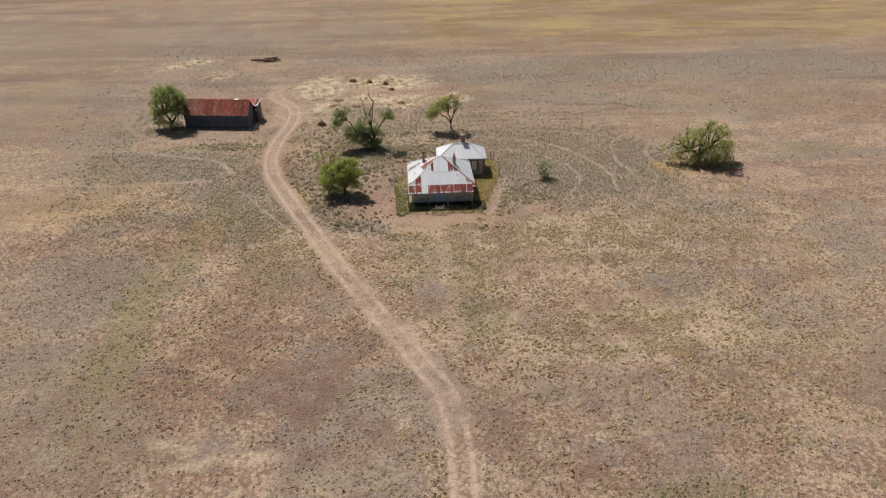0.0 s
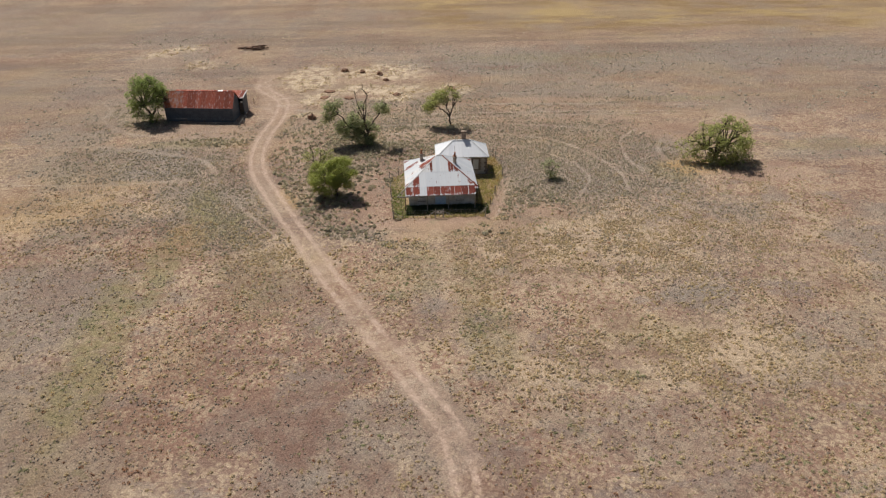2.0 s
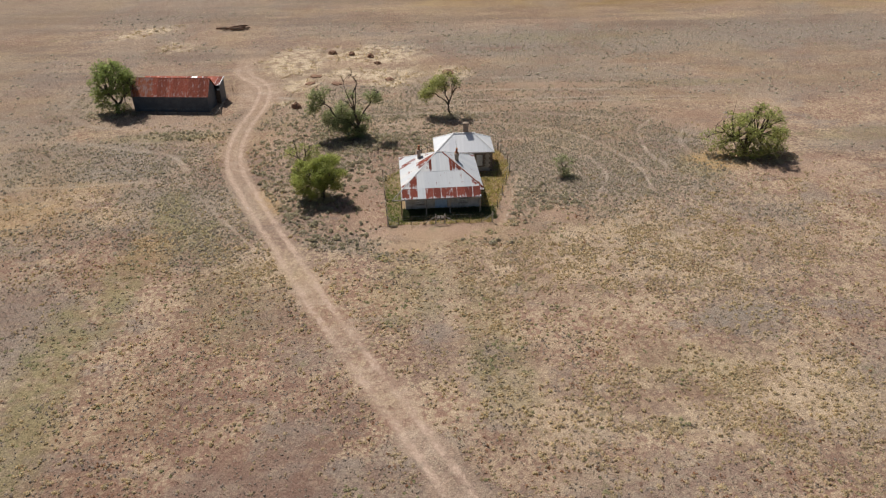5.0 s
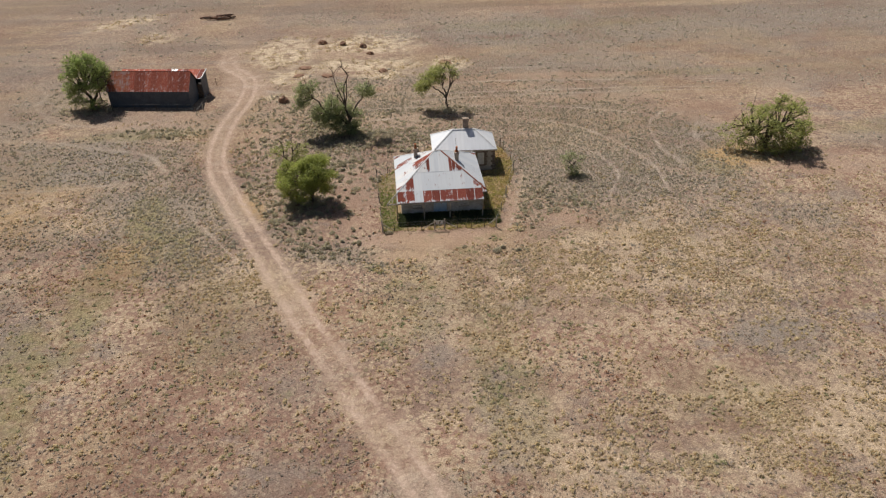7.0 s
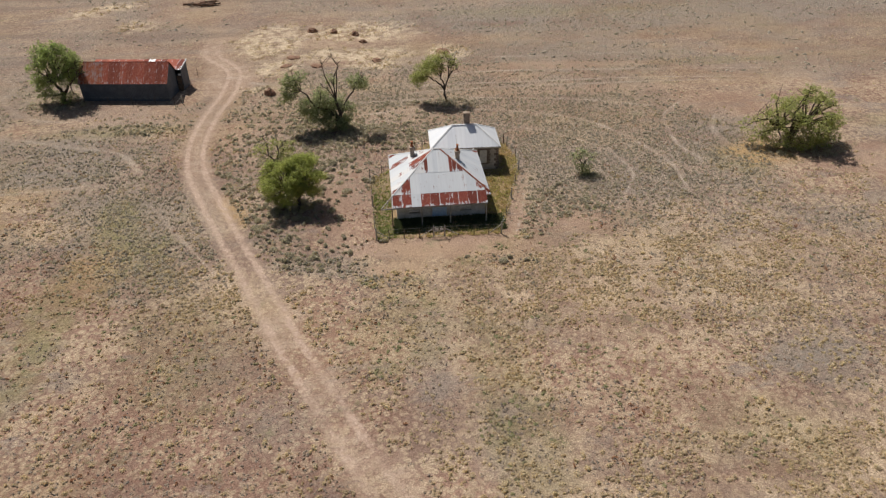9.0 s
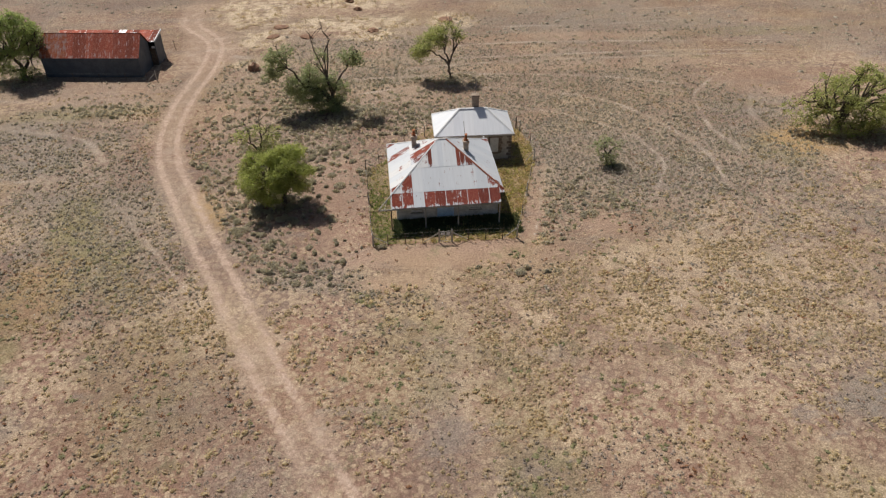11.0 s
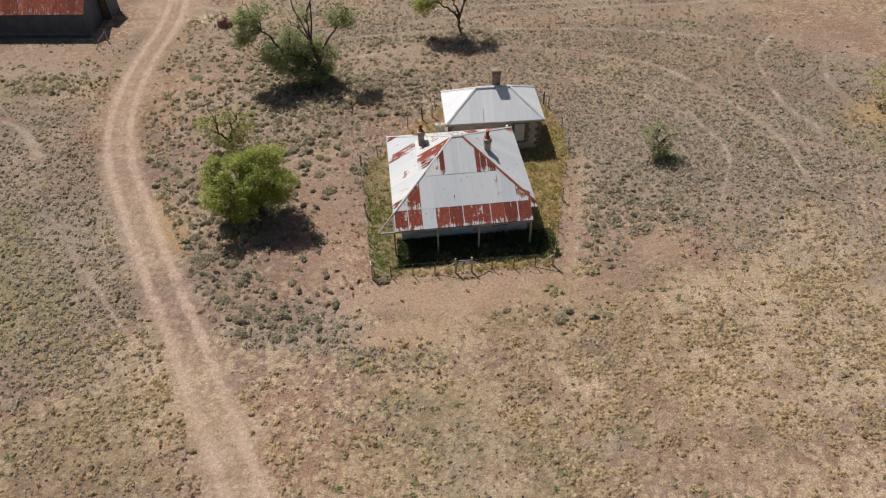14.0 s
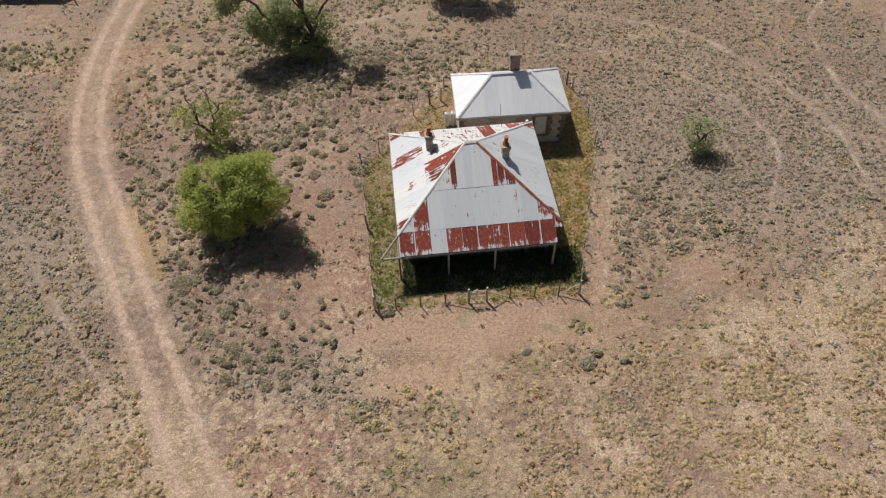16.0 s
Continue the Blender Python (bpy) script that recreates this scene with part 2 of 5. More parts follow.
GROUND = mat_ground()
ZINC = mat_iron("galvanised_iron", 0.05)
PATCHY = mat_iron("patchy_rusted_iron", 0.50)
RUSTY = mat_iron("rusted_iron", 0.70, light=1.06)
FADED = mat_iron("half_rusted_iron", 0.66)
WHITE_IRON = mat_iron("bright_new_iron", -0.25, (0.79, 0.81, 0.84))
WHITE_METAL = mat_plain("white_painted_metal", (0.66, 0.67, 0.68), (0.78, 0.79, 0.80), 4, 0.5)
RUST_METAL = mat_plain("rusted_capping", (0.17, 0.05, 0.03), (0.34, 0.12, 0.07), 5, 0.85)
DULL_METAL = mat_plain("dull_capping", (0.42, 0.40, 0.39), (0.58, 0.57, 0.56), 3, 0.6)
PALE_IRON = mat_iron("pale_weathered_iron", 0.22, (0.70, 0.70, 0.70))
SHED_RUST = mat_iron("shed_rusted_iron", 0.62, (0.58, 0.40, 0.37), 0.05, 1.65, 0.03, 1.15)
SHED_FADE = mat_iron("shed_faded_iron", 0.48, (0.40, 0.255, 0.24), 0.03, 1.8, 0.02, 1.35)
# blue-grey iron with the base colour lowered to carry the walls' shade
SHED_WALL = mat_plain("shade_toned_grey_iron_wall", (0.085, 0.105, 0.13), (0.12, 0.14, 0.17), 1.2, 0.6)
STONE = mat_stone("whitewashed_stone", (0.84, 0.82, 0.78), (0.74, 0.72, 0.68), (0.80, 0.77, 0.73))
STONE_DARK = mat_stone("brown_stone", (0.70, 0.65, 0.58), (0.58, 0.53, 0.46), (0.72, 0.67, 0.60), 0.38, 0.2)
QUOIN = mat_plain("brown_quoin_stone", (0.17, 0.13, 0.10), (0.27, 0.21, 0.17), 4, 0.9)
ANNEX_CHIMNEY = mat_plain("brown_chimney_stone", (0.22, 0.165, 0.125), (0.36, 0.29, 0.23), 3, 0.92)
CHIMNEY_STONE = mat_plain("grey_brown_chimney_render", (0.36, 0.30, 0.24), (0.50, 0.43, 0.36), 3, 0.92)
POT = mat_plain("terracotta_pot", (0.30, 0.11, 0.05), (0.42, 0.17, 0.08), 6, 0.85)
BLUE = mat_plain("faded_blue_paint", (0.50, 0.67, 0.86), (0.62, 0.78, 0.94), 3, 0.6)
WHITE_PAINT = mat_plain("flaking_white_paint", (0.66, 0.65, 0.62), (0.78, 0.77, 0.74), 4, 0.7)
GREY_PAINT = mat_plain("weathered_grey_timber", (0.30, 0.28, 0.25), (0.42, 0.39, 0.35), 5, 0.85)
OLD_WOOD = mat_plain("old_dark_timber", (0.10, 0.075, 0.055), (0.19, 0.15, 0.115), 6, 0.92)
PALE_WOOD = mat_plain("bleached_timber", (0.40, 0.36, 0.31), (0.55, 0.51, 0.45), 6, 0.9)
WIRE = mat_plain("dull_galvanised_wire", (0.34, 0.33, 0.31), (0.46, 0.44, 0.41), 6, 0.6, 0.2)
DARK_GLASS = mat_plain("dusty_dark_glass", (0.03, 0.035, 0.04), (0.06, 0.065, 0.07), 3, 0.25, 0.0, 0.02)
BARK = mat_plain("grey_brown_bark", (0.085, 0.065, 0.05), (0.16, 0.13, 0.105), 5, 0.95, 0, 0.6)
LEAF_BRIGHT = mat_plant("bright_green_leaves", (0.35, 0.405, 0.115), (0.61, 0.645, 0.235), None, 0.58)
LEAF_OLIVE = mat_plant("olive_leaves", (0.37, 0.415, 0.155), (0.63, 0.64, 0.285), None, 0.58)
LEAF_GREY = mat_plant("grey_green_leaves", (0.32, 0.37, 0.20), (0.58, 0.61, 0.37), None, 0.58)
LEAF_GREEN = mat_plant("soft_green_leaves", (0.30, 0.39, 0.155), (0.56, 0.63, 0.27), None, 0.58)
SALTBUSH = mat_plant("saltbush_leaves", (0.54, 0.495, 0.39), (0.80, 0.735, 0.59), (0.66, 0.58, 0.47), 0.55, True)
GREY_BUSH = mat_plant("mauve_grey_twigs", (0.55, 0.49, 0.42), (0.80, 0.72, 0.63), (0.66, 0.59, 0.48), 0.55, True)
HEATH = mat_plant("dead_heath_twigs", (0.40, 0.33, 0.285), (0.62, 0.53, 0.46), (0.50, 0.42, 0.34), 0.45, True)
STRAW_BLADE = mat_plant("dry_grass_blades", (0.56, 0.44, 0.295), (0.84, 0.69, 0.48), (0.72, 0.57, 0.35), 0.45, True)
YELLOW_BLADE = mat_plant("yellow_grass_blades", (0.64, 0.53, 0.34), (0.88, 0.74, 0.50), (0.78, 0.64, 0.44), 0.5)
RED_BLADE = mat_plant("russet_dead_forbs", (0.26, 0.13, 0.075), (0.42, 0.23, 0.13), None, 0.4)
DARK_BLADE = mat_plant("dark_dead_stalks", (0.12, 0.075, 0.05), (0.26, 0.165, 0.105), None, 0.2)
GREEN_BLADE = mat_plant("green_weeds", (0.18, 0.25, 0.065), (0.37, 0.42, 0.14), None, 0.45)
DULL_GREEN = mat_plant("dull_green_weeds", (0.24, 0.245, 0.13), (0.40, 0.385, 0.21), (0.40, 0.36, 0.22), 0.4)
# weed green darkened so the roof's cast shadow looks deeper
SHADE_GREEN = mat_plant("shadow_darkened_weeds", (0.075, 0.10, 0.045), (0.15, 0.18, 0.085), None, 0.35)
DRY_WEED = mat_plant("yellowing_weeds", (0.42, 0.375, 0.13), (0.66, 0.57, 0.26), (0.64, 0.48, 0.26), 0.45)
EARTH = mat_plain("dark_red_earth", (0.19, 0.105, 0.07), (0.32, 0.195, 0.13), 2.5, 0.95, 0, 0.8)
GAS_WHITE = mat_plain("white_enamel", (0.72, 0.72, 0.70), (0.80, 0.80, 0.78), 3, 0.4)


# ---- helpers for meshes ----
def mesh_from(name, verts, faces, material=None, smooth=False):
    me = bpy.data.meshes.new(name)
    me.from_pydata([tuple(v) for v in verts], [], faces)
    if material:
        me.materials.append(material)
    if smooth:
        me.shade_smooth()
    return me


def bulk_mesh(name, verts, faces, material):
    """A mesh from arrays: faces all with the same number of corners."""
    me = bpy.data.meshes.new(name)
    n, k = faces.shape
    me.vertices.add(len(verts))
    me.vertices.foreach_set("co", np.ascontiguousarray(verts, dtype=np.float32).ravel())
    me.loops.add(n * k)
    me.loops.foreach_set("vertex_index", np.ascontiguousarray(faces, dtype=np.int32).ravel())
    me.polygons.add(n)
    me.polygons.foreach_set("loop_start", np.arange(0, n * k, k, dtype=np.int32))
    me.update(calc_edges=True)
    me.materials.append(material)
    return me


def child(name, me, parent, label="", m=None):
    ob = new(name, me)
    ob.parent = parent
    if m is not None:
        ob.matrix_basis = m
    return tagged(ob, label)


def part(name, bm, material, parent, label="", m=None):
    me = bpy.data.meshes.new(name)
    bm.to_mesh(me)
    bm.free()
    me.materials.append(material)
    return child(name, me, parent, label, m)


def thing(name, m, label, category, group="", kind=""):
    ob = new(name)
    ob.empty_display_size = 0.3
    ob.matrix_basis = m
    return tagged(ob, label, category, group, kind)


def add_box(bm, lo, hi, bevel=0.0, turn=None):
    c = [(a + b) / 2 for a, b in zip(lo, hi)]
    s = [b - a for a, b in zip(lo, hi)]
    m = Matrix.Translation(c) @ (turn or Matrix()) @ Matrix.Diagonal((*s, 1))
    got = bmesh.ops.create_cube(bm, size=1, matrix=m)["verts"]
    if bevel:
        edges = {e for v in got for e in v.link_edges}
        bmesh.ops.bevel(bm, geom=list(edges), offset=bevel, segments=1, affect="EDGES")
    return bm


def box(lo, hi, bevel=0.0):
    return add_box(bmesh.new(), lo, hi, bevel)


def add_tube(bm, pts, radii, sides=7):
    """A bent, tapered tube through points."""
    rings = []
    for i, p in enumerate(pts):
        p = Vector(p)
        d = Vector(pts[min(i + 1, len(pts) - 1)]) - Vector(pts[max(i - 1, 0)])
        q = d.to_track_quat("Z", "Y")
        r = radii[i]
        rings.append([bm.verts.new(p + q @ Vector((r * math.cos(a), r * math.sin(a), 0)))
                      for a in (2 * math.pi * k / sides for k in range(sides))])
    for a, b in zip(rings, rings[1:]):
        for k in range(sides):
            bm.faces.new((a[k], a[(k + 1) % sides], b[(k + 1) % sides], b[k]))
    bm.faces.new(list(reversed(rings[0])))
    bm.faces.new(rings[-1])
    return bm


def tube(pts, radii, sides=7):
    return add_tube(bmesh.new(), pts, radii, sides)


def rough_post(h, r, seed, lean=0.04):
    """A weathered round post, a little bent."""
    g = random.Random(seed)
    dx, dy = g.uniform(-lean, lean), g.uniform(-lean, lean)
    pts = [(0, 0, -0.15), (dx * 0.3, dy * 0.3, h * 0.4), (dx * 0.6, dy * 0.8, h * 0.75), (dx, dy, h)]
    return tube(pts, [r * 1.1, r, r * 0.95, r * 0.85], 7)


TABLE = np.random.RandomState(7).rand(256, 256)


def vnoise(x, y):
    xi, yi = np.floor(x).astype(int), np.floor(y).astype(int)
    fx, fy = x - xi, y - yi
    fx, fy = fx * fx * (3 - 2 * fx), fy * fy * (3 - 2 * fy)
    t = lambda a, b: TABLE[a & 255, b & 255]
    top = t(xi, yi) * (1 - fx) + t(xi + 1, yi) * fx
    low = t(xi, yi + 1) * (1 - fx) + t(xi + 1, yi + 1) * fx
    return top * (1 - fy) + low * fy


def fbm(x, y, size, octaves=4):
    out, amp, tot = 0, 1.0, 0
    for k in range(octaves):
        s = 2.0 ** k / size
        out = out + amp * vnoise(x * s + 17.3 * k, y * s + 5.1 * k)
        tot += amp
        amp *= 0.55
    return out / tot


def step(v, a, b):
    t = np.clip((v - a) / (b - a), 0, 1)
    return t * t * (3 - 2 * t)


def smooth_line(pts, each=1.0):
    """A Catmull-Rom line through the points, resampled."""
    p = np.array([pts[0], *pts, pts[-1]], float)
    out = []
    for i in range(1, len(p) - 2):
        a, b, c, d = p[i - 1:i + 3]
        n = max(2, int(np.hypot(*(c - b)) / each))
        for t in np.arange(n) / n:
            out.append(0.5 * (2 * b + (c - a) * t + (2 * a - 5 * b + 4 * c - d) * t * t + (3 * b - a - 3 * c + d) * t ** 3))
    out.append(p[-2])
    return np.array(out)


def line_distance(x, y, line):
    """Distance to a line, and the side with its sign."""
    best, side = np.full(x.shape, 1e9), np.zeros(x.shape)
    for a, b in zip(line, line[1:]):
        d = b - a
        L = d @ d
        t = np.clip(((x - a[0]) * d[0] + (y - a[1]) * d[1]) / L, 0, 1)
        ex, ey = x - a[0] - t * d[0], y - a[1] - t * d[1]
        dist = np.hypot(ex, ey)
        near = dist < best
        best = np.where(near, dist, best)
        side = np.where(near, np.sign(d[0] * ey - d[1] * ex), side)
    return best, best * side


# ---- ground ----
ROAD = smooth_line([(6.0, -75), (5.9, -60), (5.8, -46), (5.7, -40.5), (4.9, -34.8), (2.6, -30), (0.0, -25), (-3.3, -18.7),
                    (-6.3, -12.8), (-9.6, -5.6), (-13.0, 1.6), (-16.1, 8.5), (-18.6, 14.5), (-19.9, 20.5), (-20.1, 28),
                    (-19.3, 37), (-20, 45), (-24.5, 52.5), (-24.3, 61.5), (-20, 74), (-12, 95)], 1.5)
FENCE = [(0, 0), (-0.22, 3.07), (-0.36, 5.9), (-0.66, 11.14), (1.6, 13.7), (2.9, 15.9), (4.1, 17.0), (5.2, 18.6), (9.5, 19.3), (13.9, 18.2),
         (14.15, 17.5), (14.66, 14.65), (14.5, 11.75), (12.86, 6.15), (11.0, 0)]
# wheel marks: points and half width
RING_MARKS = [([(30.2, 5.8), (30.6, 10.9), (29.5, 14.9), (27.8, 18.7), (24.2, 23.6), (18.3, 26.3), (14.8, 27.4), (6, 29), (-2, 27.5)], 0.22),
         ([(22.4, 3.3), (25.5, 8.7), (26, 10.8), (25.4, 13.6), (24.3, 16.3), (19, 21), (13.5, 23.4)], 0.16),
         ([(37.5, 28), (34.2, 24.5), (33.3, 21.5), (32.8, 16.3), (34, 12.5)], 0.22), ([(40.2, 24), (38.2, 19.6), (38.1, 16.5), (40.0, 12)], 0.22),
         ([(56.5, 27), (58.7, 25.5), (59.3, 22), (59.4, 17.8), (57.5, 13)], 0.32)]
PLAIN_MARKS = [([(4, 34), (13.4, 34.9), (30.3, 35), (44, 34.6), (62, 31)], 0.24),
         ([(6, 36.6), (21, 36.6), (38, 36.4), (60, 34)], 0.24), ([(8, 40.2), (16.7, 41), (35.5, 39.8), (58, 38)], 0.26), ([(14, 47), (30, 46.5), (44, 47.5)], 0.25),
         ([(16, 54), (40, 52), (70, 52)], 0.3), ([(-2, 31.5), (10, 31.8), (24, 30), (33, 27)], 0.22)]
WEST_MARKS = [([(-60, 25.5), (-43, 24.9), (-34.2, 21.9), (-29.3, 20.5), (-26.6, 18.3), (-24.4, 14.8)], 0.32), ([(-50, 12), (-38, 11.5), (-28, 12.5)], 0.26),
         ([(-21.5, 8), (-20.4, 6.3), (-18.3, 3.3), (-16, 0), (-13.2, -3.9)], 0.14), ([(-50, 44), (-47.9, 41.2), (-47.7, 37.1), (-44.6, 32.9), (-41.8, 30.4), (-36, 28.6)], 0.42),
         ([(-52, 37), (-49.5, 32.5), (-46, 29)], 0.35), ([(-22.5, 40.5), (-20, 42.5), (-16.5, 39.8), (-12, 38.5)], 0.5), ([(14.0, 10.4), (14.3, 8), (13.6, 4), (12.4, 0.2)], 0.14)]


def inside(x, y, poly):
    hit = np.zeros(x.shape, bool)
    for (ax, ay), (bx, by) in zip(poly, poly[1:] + poly[:1]):
        hit ^= ((ay > y) != (by > y)) & (x < (bx - ax) * (y - ay) / (by - ay + 1e-9) + ax)
    return hit


def blob(x, y, cx, cy, rx, ry, turn=0.0, soft=0.35, wob=None):
    c, s = math.cos(radians(turn)), math.sin(radians(turn))
    u, v = (x - cx) * c + (y - cy) * s, -(x - cx) * s + (y - cy) * c
    w = np.hypot(u / rx, v / ry) + ((fbm(x, y, 3.5) if wob is None else wob) - 0.5) * 0.9
    return 1 - step(w, 1 - soft, 1 + soft)


# patches of the ground: strength, centre, half axes, turn
GREY = [(1.0, 24.5, 14, 14, 13.5, 0), (0.95, 12, 30, 24, 9, 0), (0.9, 26, 46, 22, 7, 0), (1.0, 32, 66, 30, 11, 0), (0.9, 80, 68, 42, 9, 0), (0.8, -9, 16, 6, 14, 0),
        (0.85, -49, 34, 8, 9, 0), (1.0, -37, 18, 15, 7, 0), (0.75, -26, 13, 5, 10, 0), (1.0, 30, -18, 4.2, 2.4, 0),
        (0.75, -35, -16, 7, 9, 0), (0.7, -32, -32, 8, 6, 0), (0.6, 9, -25, 2.2, 6, 8), (0.65, -10, -14, 3.5, 4, 0), (0.85, -4, -3.4, 4.5, 1.8, -20)]
GREY_FAR = [(0.6, -24, -39, 6, 6, 0), (0.9, -21, 6, 4, 9, 15), (0.6, -40, 64, 12, 7, 0), (0.5, -4, 78, 22, 6, 0), (0.8, -16, -1.5, 3.5, 6, 20), (0.9, 37, 18, 5, 9, 0), (0.75, 66, 17, 11, 2.6, 0), (0.5, -85, 105, 75, 22, 0), (0.5, -65, 50, 22, 14, 0), (0.6, 62, 40, 16, 6, 0), (0.6, 4, -16, 1.6, 5, 0),
            (0.5, -6, -20, 3, 3, 0), (0.7, 13, -6.5, 2.5, 1.2, 30), (0.5, 20, -36, 6, 4, 0)]
SOIL = [(0.95, 5.5, -1.7, 7.5, 1.6, 0), (0.4, -13, 20, 4, 12, 8), (0.6, -2.8, 6, 2.6, 6, 0), (0.6, 13.2, 4.5, 0.7, 8, -14), (0.5, -30, 30.5, 12, 3.0, -6), (0.5, 4, 27, 8, 2.5, 0),
        (0.8, 18.6, 1.2, 2.4, 1.6, 0), (0.7, 24, 42.5, 16, 1.6, 0), (0.9, 1.5, -4.4, 3, 1.0, 0), (0.6, -4.5, 12, 4, 1.6, 20), (0.55, 28, 33, 18, 1.4, 0), (0.5, 44, 27, 8, 4, 0), (0.7, 50, 11, 6, 3, 0)]
RUST = [(0.9, -15.5, -24, 2.6, 1.8, 0), (0.8, -17.8, -20, 1.6, 1.8, 0), (0.9, -17.9, -32.5, 2.6, 2, 0), (0.8, -18, -37, 2.2, 1.6, 0), (0.8, -4.3, -23.6, 1.2, 1.2, 0), (0.7, -13.7, -25.4, 2, 1.5, 0),
        (0.8, 10.5, -33, 2.2, 1.2, 0), (0.7, 16.7, -32.5, 2.6, 1.2, 0), (0.8, 28, -30, 2.5, 1.5, 0), (0.8, -9.3, -39, 1.6, 1.2, 0), (0.7, -3.3, -40.5, 1.6, 1.2, 0), (0.6, -10.4, -15, 1.5, 1.2, 0), (0.7, 31, 5.2, 1.4, 0.8, 0),
        (0.6, -16.4, -9.3, 1.6, 1.2, 0)]
REDDISH = [(0.75, -14, -31, 8, 8, 0), (0.35, 18, -11, 7, 3.6, -10), (0.55, 21, -21, 6, 2.6, 0), (0.6, 36, -17, 5, 5, 0), (0.5, 20, -26, 6, 2.5, 0), (0.3, 21, -6, 3.5, 2.5, 0), (0.5, 14.5, -1.6, 2, 1, 0), (0.75, -9, -28, 8, 5, 0),
           (0.8, -3, -36, 7, 6, 0), (0.4, -38, -6, 12, 3, 0), (0.7, 15, -40, 9, 5, 0), (0.45, -12, -16, 7, 6, 0), (0.45, 70, 3, 16, 7, 0), (0.5, 85, 40, 18, 10, 0), (0.4, -24, -42, 8, 4, 0), (0.8, 22, 62.5, 8, 1.6, 0)]
WEEDY = [(0.9, 8, -22.3, 1.5, 1.5, 0), (0.8, 9.8, -20, 1.3, 0.8, 0), (0.8, 7.6, -4, 1.1, 0.7, 0), (0.7, 3.0, -6.3, 1.0, 0.6, 0), (0.7, -0.9, -5.9, 1.0, 0.6, 0), (0.8, 1.2, -9, 1.1, 0.9, 0), (0.7, 4.2, -9.8, 0.8, 0.8, 0),
         (0.6, 10.9, -2, 0.9, 0.6, 0), (0.7, 10.8, -6.4, 0.6, 0.8, 0), (0.6, 23, 2.2, 1.6, 0.8, 0), (0.7, 0.8, -16.3, 0.9, 1.0, 0), (0.6, 9.2, -13, 1.2, 0.8, 0), (0.9, 22, -46.6, 5, 1.2, 0), (0.6, 20.4, -29.4, 1.5, 0.8, 0)]
GREENISH = [(0.9, -22.8, 1.5, 2.2, 7, 12), (0.85, -24.6, -9, 2.0, 8, 4), (0.8, -26, -24, 2.6, 14, 5), (0.7, -18.6, -1.5, 1.5, 5, 20), (0.8, -19.2, 1.0, 1.4, 2.0, 0), (0.6, -29, 25.5, 7, 1.5, 0), (0.45, 8.5, -20, 2.5, 10, 8),
            (0.6, 38, 12, 3, 3, 0), (0.45, 31, 70, 20, 3, 0), (0.5, 64, 20, 9, 2.2, 0), (0.4, -14, -12, 4, 7, 20), (0.4, 5, -12, 6, 4, 0), (0.5, 48, 42, 10, 1.5, 0), (0.35, 24, -24, 5, 3, 0)]
YELLOW = [(0.9, -13.3, 6.0, 1.0, 3.2, 28), (0.4, -18.5, 33, 2, 4, 0), (1.0, 40.6, 13.6, 3.6, 2.8, -14), (0.55, -42, 4, 11, 5, 0), (0.5, -24, -2.5, 2.5, 4, 0), (0.4, -36, 11, 5, 2, 0)]


PALE_GRASS = [(1.0, 21, -7, 12, 7, 0), (0.8, 13, -9, 5, 5, 0), (0.9, 28, -27, 9, 5, 0), (0.7, 36, -6, 10, 5, 0), (0.8, 12, -27, 4, 6, 0), (0.6, -13, -7, 3, 5, 25), (0.6, -9, -10, 3, 5, 25), (0.5, -44, 5, 12, 6, 0)]


HEATHY = [(0.9, -14, -4, 5, 6, 25), (0.8, -8, -13, 6, 7, 20), (0.8, 0, -7, 5, 2.6, 0), (1.0, 30, -18, 4.5, 2.6, 0), (0.8, 8.5, -25, 2.4, 5, 0), (0.7, -18, -26, 8, 8, 0), (0.6, -3, -22, 4, 5, 0), (0.6, 12, -4, 3, 1.6, -15), (0.6, 22, -36, 7, 4, 0)]


def spots(x, y, rows, wob):
    return np.maximum.reduce([a * blob(x, y, *r, 0.4, wob) for a, *r in rows])


